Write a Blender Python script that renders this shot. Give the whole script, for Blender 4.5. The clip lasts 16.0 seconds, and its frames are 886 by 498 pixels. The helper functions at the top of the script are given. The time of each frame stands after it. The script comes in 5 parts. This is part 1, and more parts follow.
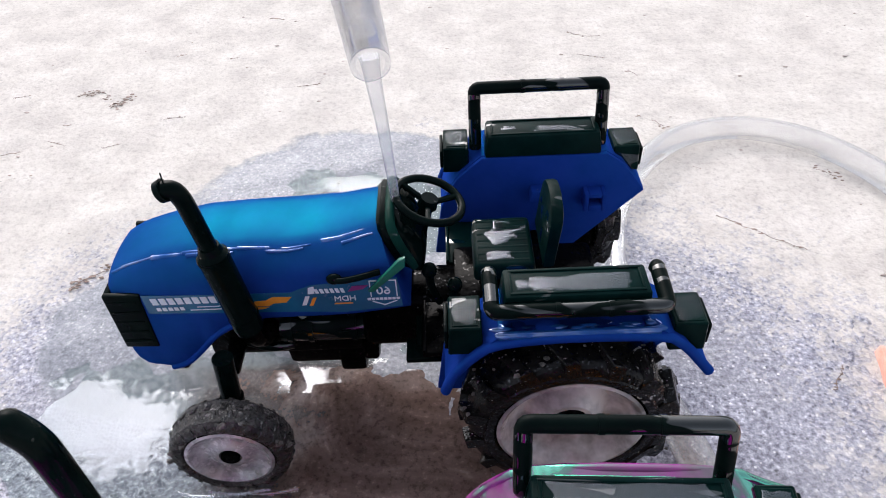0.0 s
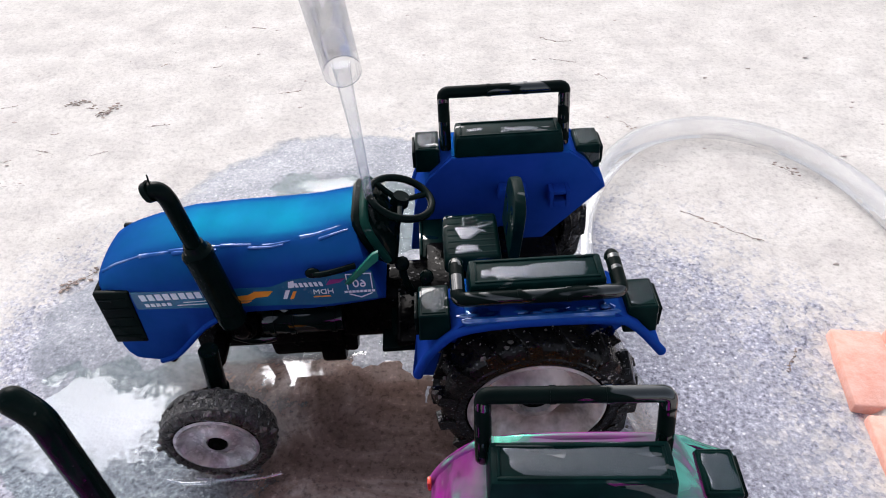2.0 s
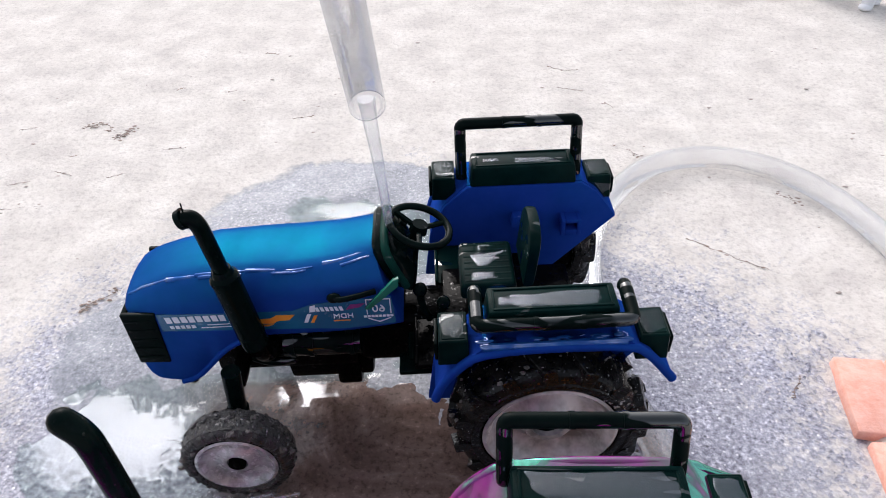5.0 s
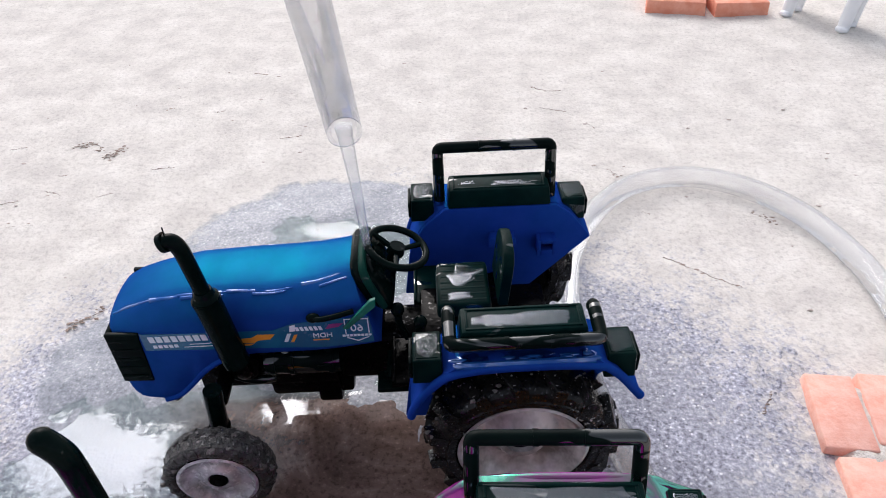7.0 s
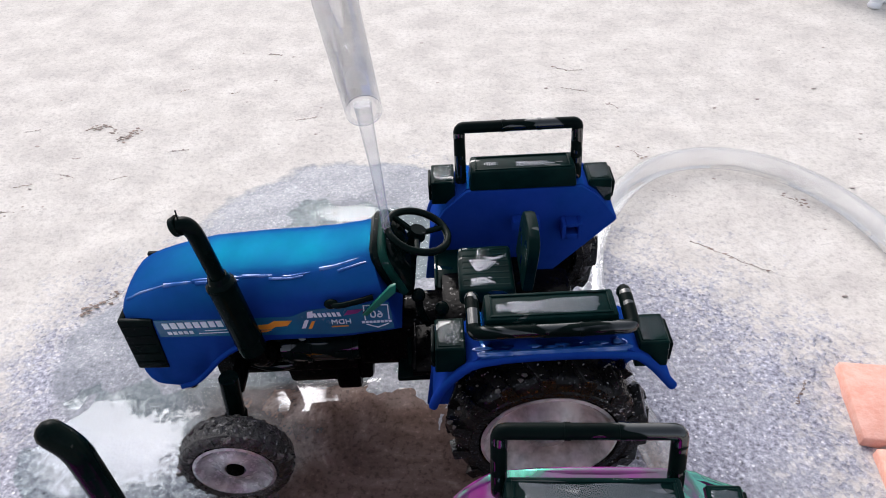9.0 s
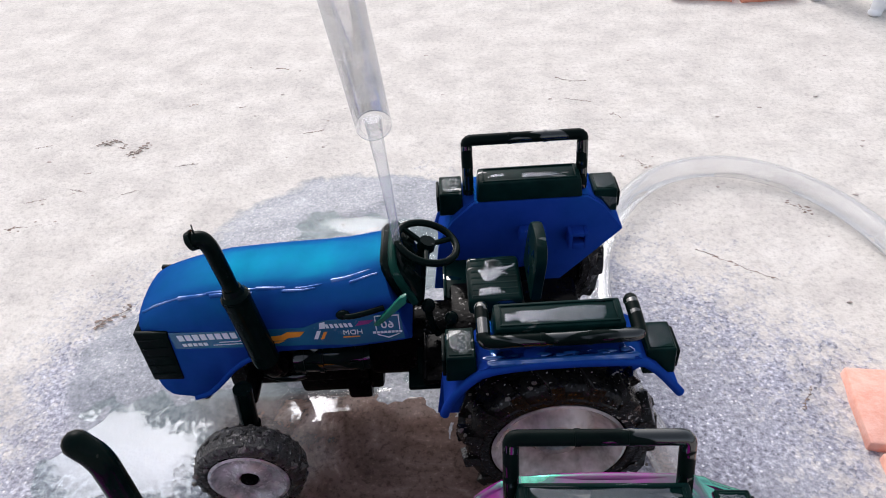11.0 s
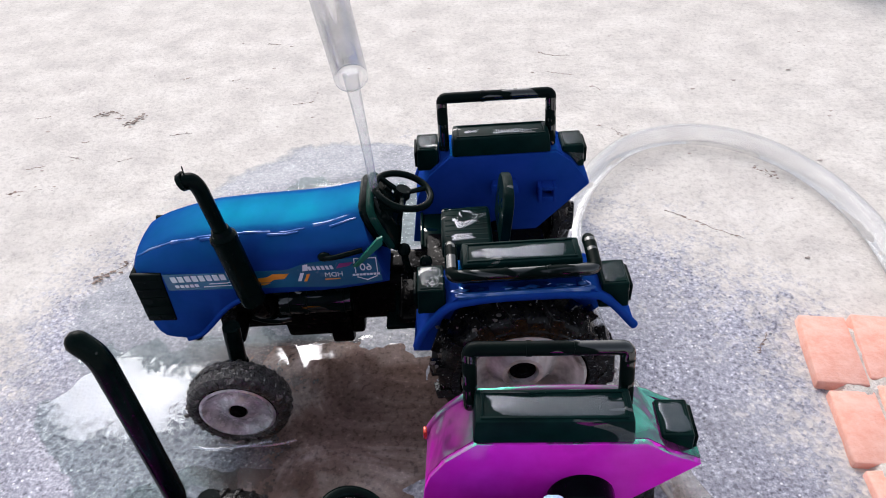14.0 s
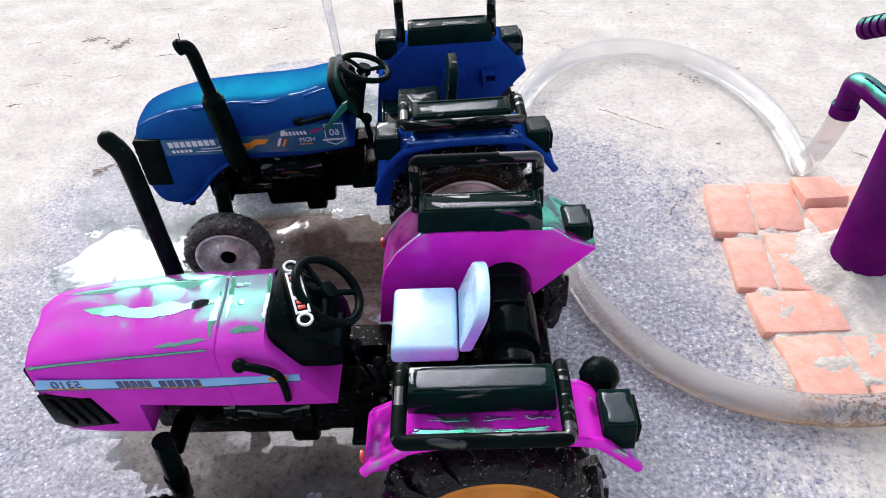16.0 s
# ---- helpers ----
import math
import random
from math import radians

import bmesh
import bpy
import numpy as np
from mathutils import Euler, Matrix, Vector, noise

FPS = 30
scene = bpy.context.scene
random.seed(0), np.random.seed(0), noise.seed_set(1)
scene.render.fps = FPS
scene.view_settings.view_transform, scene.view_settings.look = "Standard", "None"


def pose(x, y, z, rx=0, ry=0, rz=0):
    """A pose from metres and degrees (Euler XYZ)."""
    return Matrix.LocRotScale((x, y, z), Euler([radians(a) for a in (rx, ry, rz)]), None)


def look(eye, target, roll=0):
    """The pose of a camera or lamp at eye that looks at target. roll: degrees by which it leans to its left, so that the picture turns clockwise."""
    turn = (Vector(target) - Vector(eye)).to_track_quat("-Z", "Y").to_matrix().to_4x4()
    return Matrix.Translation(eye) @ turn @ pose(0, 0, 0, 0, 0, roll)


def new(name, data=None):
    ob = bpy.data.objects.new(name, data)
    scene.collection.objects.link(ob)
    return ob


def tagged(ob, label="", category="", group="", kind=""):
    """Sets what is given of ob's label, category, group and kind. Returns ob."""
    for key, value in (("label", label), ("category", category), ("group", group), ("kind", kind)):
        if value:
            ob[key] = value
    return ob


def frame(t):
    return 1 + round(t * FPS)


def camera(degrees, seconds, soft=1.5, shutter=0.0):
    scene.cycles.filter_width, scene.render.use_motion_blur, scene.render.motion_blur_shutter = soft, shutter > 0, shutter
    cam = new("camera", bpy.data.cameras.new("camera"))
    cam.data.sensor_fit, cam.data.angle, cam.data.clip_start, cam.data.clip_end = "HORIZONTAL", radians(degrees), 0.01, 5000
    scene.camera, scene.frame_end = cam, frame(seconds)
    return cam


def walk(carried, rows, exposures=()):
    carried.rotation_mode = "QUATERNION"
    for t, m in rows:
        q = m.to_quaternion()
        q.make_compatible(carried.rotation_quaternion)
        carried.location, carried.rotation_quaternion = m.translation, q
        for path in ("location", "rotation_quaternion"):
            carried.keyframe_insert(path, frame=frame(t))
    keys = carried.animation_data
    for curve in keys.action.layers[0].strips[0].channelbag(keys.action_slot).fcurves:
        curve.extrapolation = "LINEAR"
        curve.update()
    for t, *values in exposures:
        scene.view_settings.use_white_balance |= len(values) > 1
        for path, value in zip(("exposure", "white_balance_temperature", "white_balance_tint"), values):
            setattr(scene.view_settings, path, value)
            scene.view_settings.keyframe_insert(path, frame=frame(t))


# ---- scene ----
cam = camera(63.8, 16.0, soft=1.0)
PATH = [
    (0, (0.037, 0.0, 0.19), (-0.148, 1.464, -1.16), -3.2),
    (0.5, (0.038, -0.001, 0.191), (-0.134, 1.464, -1.16), -3.1),
    (1, (0.038, -0.005, 0.191), (-0.126, 1.465, -1.155), -3.0),
    (1.5, (0.042, -0.009, 0.193), (-0.117, 1.468, -1.146), -3.5),
    (2, (0.043, -0.011, 0.196), (-0.11, 1.465, -1.144), -3.3),
    (2.5, (0.042, -0.013, 0.199), (-0.108, 1.472, -1.132), -3.0),
    (3, (0.041, -0.014, 0.199), (-0.113, 1.474, -1.13), -3.0),
    (3.5, (0.04, -0.014, 0.199), (-0.11, 1.48, -1.122), -2.8),
    (4, (0.04, -0.013, 0.2), (-0.113, 1.493, -1.108), -3.2),
    (4.2, (0.038, -0.013, 0.2), (-0.116, 1.488, -1.113), -2.7),
    (6.5, (0.041, -0.02, 0.209), (-0.104, 1.521, -1.058), -2.4),
    (7, (0.044, -0.018, 0.208), (-0.092, 1.52, -1.062), -2.2),
    (7.5, (0.047, -0.012, 0.206), (-0.091, 1.519, -1.074), -2.3),
    (8, (0.048, -0.006, 0.208), (-0.129, 1.51, -1.085), -3.1),
    (8.5, (0.047, -0.008, 0.208), (-0.135, 1.502, -1.091), -3.5),
    (9, (0.041, -0.012, 0.203), (-0.134, 1.494, -1.101), -3.2),
    (9.2, (0.039, -0.012, 0.203), (-0.142, 1.487, -1.108), -3.0),
    (11.3, (0.04, -0.016, 0.206), (-0.148, 1.508, -1.076), -4.1),
    (11.5, (0.039, -0.017, 0.205), (-0.148, 1.501, -1.083), -3.7),
    (12, (0.042, -0.019, 0.205), (-0.141, 1.503, -1.081), -3.7),
    (12.5, (0.045, -0.022, 0.204), (-0.143, 1.499, -1.082), -3.7),
    (13, (0.05, -0.024, 0.205), (-0.137, 1.499, -1.078), -4.0),
    (13.5, (0.052, -0.025, 0.204), (-0.135, 1.498, -1.079), -4.1),
    (14, (0.049, -0.035, 0.205), (-0.133, 1.471, -1.098), -3.9),
    (14.5, (0.051, -0.05, 0.208), (-0.111, 1.443, -1.114), -3.4),
    (15, (0.053, -0.066, 0.207), (-0.106, 1.406, -1.138), -3.1),
    (15.5, (0.056, -0.082, 0.208), (-0.08, 1.387, -1.143), -2.7),
    (16, (0.061, -0.095, 0.203), (-0.058, 1.367, -1.156), -3.2),
]
walk(cam, [(t, look(eye, target, roll)) for t, eye, target, roll in PATH], [(t, stops, 6350, 12) for t, stops in ((0, 0.14), (4.2, 0.14), (6.3, 0.02), (15, 0.02), (16, 0.14))])

# ---- world, sun and exposure ----
world = bpy.data.worlds.new("sky")
scene.world = world
world.use_nodes = True
wn = world.node_tree.nodes
wl = world.node_tree.links
sky = wn.new("ShaderNodeTexSky")
sky.sky_type, sky.sun_disc = "NISHITA", False
sky.sun_elevation, sky.sun_rotation = radians(40), radians(-24)
sky.air_density, sky.dust_density, sky.ozone_density = 1.0, 4.0, 1.0
milky = wn.new("ShaderNodeHueSaturation")
milky.inputs["Saturation"].default_value = 0.42
wl.new(sky.outputs[0], milky.inputs["Color"])
wl.new(milky.outputs[0], wn["Background"].inputs["Color"])
wn["Background"].inputs["Strength"].default_value = 0.24
sun = new("sun", bpy.data.lights.new("sun", "SUN"))
sun.data.energy, sun.data.angle, sun.data.color = 0.5, radians(42), (1.0, 0.97, 1.05)
sun.matrix_world = look((-0.89, 2.0, 1.84), (0, 0, 0))
scene.view_settings.exposure = 0.0

# ---- materials ----


def nodes_of(name):
    m = bpy.data.materials.new(name)
    m.use_nodes = True
    return m, m.node_tree.nodes, m.node_tree.links, m.node_tree.nodes["Principled BSDF"]


def noise_node(n, l, scale, detail=4.0, rough=0.6):
    co = n.new("ShaderNodeTexCoord")
    tex = n.new("ShaderNodeTexNoise")
    tex.inputs["Scale"].default_value, tex.inputs["Detail"].default_value, tex.inputs["Roughness"].default_value = scale, detail, rough
    l.new(co.outputs["Object"], tex.inputs["Vector"])
    return tex


def ramp_node(n, l, source, stops):
    r = n.new("ShaderNodeValToRGB")
    while len(r.color_ramp.elements) < len(stops):
        r.color_ramp.elements.new(0.5)
    for e, (at, c) in zip(r.color_ramp.elements, stops):
        e.position, e.color = at, (*c, 1) if len(c) == 3 else c
    l.new(source, r.inputs[0])
    return r


def grey(v):
    return (v, v, v)


def plain(name, a, b, rough=(0.2, 0.4), scale=120, bump=0.15, bump_scale=700, metallic=0.0, coat=0.0, ior=1.5, distance=0.0003, gloss=0.5, tint=None):
    """Two colours in soft patches, uneven gloss and a fine relief."""
    m, n, l, p = nodes_of(name)
    t = noise_node(n, l, scale)
    l.new(ramp_node(n, l, t.outputs[0], [(0.35, a), (0.65, b)]).outputs[0], p.inputs["Base Color"])
    t2 = noise_node(n, l, scale * 2.3, 5)
    l.new(ramp_node(n, l, t2.outputs[0], [(0.35, grey(rough[0])), (0.7, grey(rough[1]))]).outputs[0], p.inputs["Roughness"])
    t3 = noise_node(n, l, bump_scale, 3)
    b3 = n.new("ShaderNodeBump")
    b3.inputs["Strength"].default_value, b3.inputs["Distance"].default_value = bump, distance
    l.new(t3.outputs[0], b3.inputs["Height"])
    l.new(b3.outputs[0], p.inputs["Normal"])
    p.inputs["Metallic"].default_value, p.inputs["Coat Weight"].default_value, p.inputs["IOR"].default_value = metallic, coat, ior
    p.inputs["Coat Roughness"].default_value = 0.06
    p.inputs["Specular IOR Level"].default_value = gloss
    if tint:
        p.inputs["Specular Tint"].default_value = (*tint, 1)
    return m


def sandy(m, amount, grain=900, colour=(0.22, 0.20, 0.19)):
    """Grey grains put into the base colour: sticking sand, and painted glints on tyres."""
    n, l = m.node_tree.nodes, m.node_tree.links
    p = n["Principled BSDF"]
    was = p.inputs["Base Color"].links[0].from_socket
    t = noise_node(n, l, grain, 2, 0.6)
    patch = noise_node(n, l, 60, 3)
    both = n.new("ShaderNodeMath")
    both.operation = "MULTIPLY_ADD"
    both.inputs[1].default_value = 0.45
    l.new(patch.outputs[0], both.inputs[0])
    l.new(t.outputs[0], both.inputs[2])
    mask = ramp_node(n, l, both.outputs[0], [(amount, grey(0)), (amount + 0.03, grey(1))])
    mix = n.new("ShaderNodeMixRGB")
    l.new(mask.outputs[0], mix.inputs[0])
    l.new(was, mix.inputs[1])
    mix.inputs[2].default_value = (*colour, 1)
    l.new(mix.outputs[0], p.inputs["Base Color"])
    return m


def two_tone_gloss(name, a, b, sheen, thick, levels=(0.05, 0.16, 0.42, 0.55), scale=42, along=None, rough=0.09, upright=0.06, across=0.0):
    """Plastic with a patchy gloss of another hue, painted in for reflected sky, strongest on tops."""
    m, n, l, p = nodes_of(name)
    t = noise_node(n, l, 90)
    l.new(ramp_node(n, l, t.outputs[0], [(0.35, a), (0.65, b)]).outputs[0], p.inputs["Base Color"])
    p.inputs["Roughness"].default_value = 0.5
    p.inputs["Specular IOR Level"].default_value = 0.0
    g = n.new("ShaderNodeBsdfGlossy")
    g.inputs["Roughness"].default_value = rough
    film = noise_node(n, l, scale, 3)
    film.inputs["Distortion"].default_value = 0.8
    deep = film.outputs[0]
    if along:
        # the painted sky sheen grows towards one end and the far side
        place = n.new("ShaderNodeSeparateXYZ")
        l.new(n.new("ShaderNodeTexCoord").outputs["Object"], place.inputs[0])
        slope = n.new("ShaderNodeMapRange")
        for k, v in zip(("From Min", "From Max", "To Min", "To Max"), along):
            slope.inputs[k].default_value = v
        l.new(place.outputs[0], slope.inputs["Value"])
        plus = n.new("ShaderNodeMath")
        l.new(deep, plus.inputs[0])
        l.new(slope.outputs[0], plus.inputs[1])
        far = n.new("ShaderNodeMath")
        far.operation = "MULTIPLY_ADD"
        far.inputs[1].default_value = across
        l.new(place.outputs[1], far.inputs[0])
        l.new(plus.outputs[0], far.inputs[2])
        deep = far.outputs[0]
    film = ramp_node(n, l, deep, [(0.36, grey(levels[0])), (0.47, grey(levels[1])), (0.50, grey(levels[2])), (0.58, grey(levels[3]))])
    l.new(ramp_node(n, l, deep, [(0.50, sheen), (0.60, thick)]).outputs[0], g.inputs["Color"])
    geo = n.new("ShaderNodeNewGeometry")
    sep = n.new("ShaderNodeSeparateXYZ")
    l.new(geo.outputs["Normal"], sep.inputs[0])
    # tops get the whole painted sheen, upright faces only a fraction
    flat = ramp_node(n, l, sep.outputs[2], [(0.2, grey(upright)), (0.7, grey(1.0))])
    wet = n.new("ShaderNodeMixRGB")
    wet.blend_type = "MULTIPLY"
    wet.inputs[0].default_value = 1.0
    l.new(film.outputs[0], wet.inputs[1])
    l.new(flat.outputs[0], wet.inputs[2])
    t3 = noise_node(n, l, 160, 2)
    b3 = n.new("ShaderNodeBump")
    b3.inputs["Strength"].default_value, b3.inputs["Distance"].default_value = 0.12, 0.0006
    l.new(t3.outputs[0], b3.inputs["Height"])
    l.new(b3.outputs[0], g.inputs["Normal"])
    mix = n.new("ShaderNodeMixShader")
    l.new(wet.outputs[0], mix.inputs[0])
    l.new(p.outputs[0], mix.inputs[1])
    l.new(g.outputs[0], mix.inputs[2])
    l.new(mix.outputs[0], n["Material Output"].inputs["Surface"])
    return m


def ground_material():
    """Sandy cement: pale and dry, and a wet patch round the toys where the grit shows dark and glossy."""
    m, n, l, p = nodes_of("sandy cement")
    co = n.new("ShaderNodeTexCoord")

    def tex(kind, scale, **kw):
        t = n.new(kind)
        t.inputs["Scale"].default_value = scale
        for k, v in kw.items():
            t.inputs[k].default_value = v
        l.new(co.outputs["Object"], t.inputs["Vector"])
        return t

    def mixed(fac, a, b, blend="MIX"):
        x = n.new("ShaderNodeMixRGB")
        x.blend_type = blend
        for s, v in zip(x.inputs, (fac, a, b)):
            if hasattr(v, "links"):
                l.new(v, s)
            elif isinstance(v, tuple):
                s.default_value = (*v, 1)
            else:
                s.default_value = v
        return x.outputs[0]

    def calc(op, a, b):
        x = n.new("ShaderNodeMath")
        x.operation = op
        for s, v in zip(x.inputs, (a, b)):
            if hasattr(v, "links"):
                l.new(v, s)
            else:
                s.default_value = v
        return x.outputs[0]

    wide = tex("ShaderNodeTexNoise", 14, Detail=5.0, Roughness=0.65)
    patchy = tex("ShaderNodeTexNoise", 42, Detail=4.0, Roughness=0.65)
    mid = tex("ShaderNodeTexNoise", 150, Detail=4.0, Roughness=0.7)
    blot = tex("ShaderNodeTexNoise", 380, Detail=3.0, Roughness=0.65)
    fine = tex("ShaderNodeTexNoise", 900, Detail=3.0, Roughness=0.7)
    grit = tex("ShaderNodeTexVoronoi", 780)

    def ellipse(cx, cy, rx, ry):
        """1 on the rim of an ellipse on the ground, 0 in its middle."""
        mp = n.new("ShaderNodeMapping")
        mp.inputs["Location"].default_value, mp.inputs["Scale"].default_value = (-cx / rx, -cy / ry, 0), (1 / rx, 1 / ry, 0)
        l.new(co.outputs["Object"], mp.inputs["Vector"])
        ln = n.new("ShaderNodeVectorMath")
        ln.operation = "LENGTH"
        l.new(mp.outputs[0], ln.inputs[0])
        return ln.outputs["Value"]

    # damp round the toys, fading grain by grain
    ragged = calc("ADD", ellipse(0.006, 0.075, 0.178, 0.205), calc("MULTIPLY", calc("SUBTRACT", wide.outputs[0], 0.5), 0.55))
    ragged = calc("ADD", ragged, calc("MULTIPLY", calc("SUBTRACT", mid.outputs[0], 0.5), 0.45))
    ragged = calc("ADD", ragged, calc("MULTIPLY", calc("SUBTRACT", grit.outputs["Color"], 0.5), 0.22))
    wet = ramp_node(n, l, ragged, [(0.80, grey(1)), (1.12, grey(0))]).outputs[0]
    # a smooth film of water beyond the blue tractor and by its nose, with a sharp edge
    # last ellipse: cement darkened beneath the tractor for its mirrored underside
    soaked_and_mirrored = calc("ADD", calc("MINIMUM", ellipse(-0.030, 0.232, 0.072, 0.062), calc("MINIMUM", ellipse(-0.086, 0.158, 0.048, 0.040), ellipse(-0.010, 0.150, 0.070, 0.034))), calc("MULTIPLY", calc("SUBTRACT", patchy.outputs[0], 0.5), 0.45))
    film = ramp_node(n, l, soaked_and_mirrored, [(0.90, grey(1)), (0.97, grey(0))]).outputs[0]
    # dry cement: cream, with grey blotches and dark specks in clusters
    dry = ramp_node(n, l, patchy.outputs[0], [(0.34, (0.558, 0.522, 0.486)), (0.5, (0.640, 0.602, 0.556)), (0.68, (0.715, 0.678, 0.630))]).outputs[0]
    dry = mixed(0.55, dry, ramp_node(n, l, blot.outputs[0], [(0.34, (0.66, 0.64, 0.64)), (0.46, (0.92, 0.91, 0.91)), (0.58, grey(1.0))]).outputs[0], "MULTIPLY")
    cluster = ramp_node(n, l, mid.outputs[0], [(0.38, grey(1.0)), (0.62, grey(0.15))]).outputs[0]
    specks = ramp_node(n, l, fine.outputs[0], [(0.34, grey(0.32)), (0.43, grey(1.0))]).outputs[0]
    dry = mixed(calc("MULTIPLY", cluster, 0.34), dry, specks, "MULTIPLY")
    # damp grit: grains of white, grey and dark stone
    stones = tex("ShaderNodeTexNoise", 560, Detail=4.0, Roughness=0.75)
    grain = ramp_node(n, l, stones.outputs[0], [(0.32, (0.10, 0.10, 0.128)), (0.44, (0.25, 0.25, 0.302)), (0.56, (0.38, 0.38, 0.44)), (0.66, (0.62, 0.62, 0.685))]).outputs[0]
    grain = mixed(0.7, grain, ramp_node(n, l, fine.outputs[0], [(0.32, grey(0.55)), (0.46, grey(1.0)), (0.66, grey(1.25))]).outputs[0], "MULTIPLY")
    near_mid = ramp_node(n, l, grit.outputs["Distance"], [(0.26, grey(1)), (0.42, grey(0))]).outputs[0]
    pale = calc("MULTIPLY", near_mid, ramp_node(n, l, grit.outputs["Color"], [(0.78, grey(0)), (0.84, grey(1))]).outputs[0])
    grain = mixed(pale, grain, (0.80, 0.80, 0.83))
    dark = calc("MULTIPLY", near_mid, ramp_node(n, l, grit.outputs["Color"], [(0.14, grey(0.8)), (0.20, grey(0))]).outputs[0])
    grain = mixed(dark, grain, (0.10, 0.10, 0.11))
    grain = mixed(0.6, grain, ramp_node(n, l, patchy.outputs[0], [(0.35, grey(0.78)), (0.65, grey(1.2))]).outputs[0], "MULTIPLY")
    slurry = mixed(ramp_node(n, l, wide.outputs[0], [(0.46, grey(0)), (0.64, grey(0.45))]).outputs[0], grain, (0.36, 0.36, 0.385))
    under = mixed(0.58, grain, ramp_node(n, l, mid.outputs[0], [(0.35, (0.12, 0.14, 0.155)), (0.65, (0.235, 0.255, 0.28))]).outputs[0])
    l.new(mixed(film, mixed(wet, dry, slurry), under), p.inputs["Base Color"])
    gloss = ramp_node(n, l, grit.outputs["Color"], [(0.3, grey(0.22)), (0.7, grey(0.5))]).outputs[0]
    l.new(mixed(film, mixed(wet, grey(0.9), gloss), grey(0.34)), p.inputs["Roughness"])
    h = calc("ADD", calc("MULTIPLY", grit.outputs["Distance"], 1.0), calc("MULTIPLY", fine.outputs[0], 0.6))
    h = calc("ADD", h, calc("MULTIPLY", blot.outputs[0], 1.2))
    h = calc("MULTIPLY", h, calc("SUBTRACT", 1.0, calc("MULTIPLY", film, 0.75)))
    p.inputs["Specular IOR Level"].default_value = 0.22
    b = n.new("ShaderNodeBump")
    b.inputs["Strength"].default_value, b.inputs["Distance"].default_value = 0.30, 0.0006
    l.new(h, b.inputs["Height"])
    l.new(b.outputs[0], p.inputs["Normal"])
    return m


def water_material(name, bias=0.0, mud=((0.105, 0.070, 0.059), (0.205, 0.143, 0.123), (0.46, 0.38, 0.355)), shine_least=0.006, mirror_spots=(), mirror_most=0.12, murk=0.93, shore=(9.0, 9.1)):
    """A puddle: clear and mirror-like at one end, clouded with stirred-up mud at the other."""
    m, n, l, p = nodes_of(name)
    n.remove(p)
    swirl = noise_node(n, l, 24, 5)
    swirl.inputs["Distortion"].default_value = 1.6
    big = noise_node(n, l, 18, 3)
    sep = n.new("ShaderNodeSeparateXYZ")
    l.new(n.new("ShaderNodeTexCoord").outputs["Object"], sep.inputs[0])
    add = n.new("ShaderNodeMath")
    add.operation = "MULTIPLY_ADD"
    add.inputs[1].default_value = 8.0
    l.new(sep.outputs[0], add.inputs[0])
    l.new(big.outputs[0], add.inputs[2])
    plus = n.new("ShaderNodeMath")
    plus.inputs[1].default_value = bias
    l.new(add.outputs[0], plus.inputs[0])
    # the silt stays away from the far shore
    off = n.new("ShaderNodeMapRange")
    for k, v in zip(("From Min", "From Max", "To Min", "To Max"), (*shore, 0.0, -1.0)):
        off.inputs[k].default_value = v
    l.new(sep.outputs[1], off.inputs["Value"])
    less = n.new("ShaderNodeMath")
    l.new(plus.outputs[0], less.inputs[0])
    l.new(off.outputs[0], less.inputs[1])
    cloud = ramp_node(n, l, less.outputs[0], [(0.10, grey(0)), (0.36, grey(1))])
    # stirred silt with darker grains and paler swirls in it
    silt = n.new("ShaderNodeBsdfDiffuse")
    tone = ramp_node(n, l, swirl.outputs[0], [(0.36, mud[0]), (0.54, mud[1]), (0.70, mud[2])])
    stone = noise_node(n, l, 520, 3, 0.7)
    gravel = n.new("ShaderNodeMixRGB")
    gravel.blend_type = "MULTIPLY"
    gravel.inputs[0].default_value = 0.8
    l.new(tone.outputs[0], gravel.inputs[1])
    l.new(ramp_node(n, l, stone.outputs[0], [(0.34, grey(0.45)), (0.46, grey(0.95)), (0.60, grey(1.05)), (0.72, grey(1.8))]).outputs[0], gravel.inputs[2])
    l.new(gravel.outputs[0], silt.inputs["Color"])
    see = n.new("ShaderNodeBsdfTransparent")
    see.inputs["Color"].default_value = (0.80, 0.86, 0.85, 1)
    body = n.new("ShaderNodeMixShader")
    l.new(ramp_node(n, l, cloud.outputs[0], [(0.0, grey(0.06)), (1.0, grey(murk))]).outputs[0], body.inputs[0])
    l.new(see.outputs[0], body.inputs[1])
    l.new(silt.outputs[0], body.inputs[2])
    # slow ripples
    w = noise_node(n, l, 30, 2)
    w.inputs["Distortion"].default_value = 0.8
    b = n.new("ShaderNodeBump")
    b.inputs["Strength"].default_value, b.inputs["Distance"].default_value = 0.24, 0.0016
    l.new(w.outputs[0], b.inputs["Height"])
    shine = n.new("ShaderNodeBsdfGlossy")
    shine.inputs["Roughness"].default_value, shine.inputs["Color"].default_value = 0.03, (0.92, 0.95, 1.0, 1)
    l.new(b.outputs[0], shine.inputs["Normal"])
    top = n.new("ShaderNodeMixShader")
    # sky reflections are placed by hand in ellipses, their rims torn by noise and grit
    torn = noise_node(n, l, 70, 4, 0.65)
    torn.inputs["Distortion"].default_value = 0.6
    grit = noise_node(n, l, 420, 2, 0.7)
    place = n.new("ShaderNodeTexCoord").outputs["Object"]
    least = None
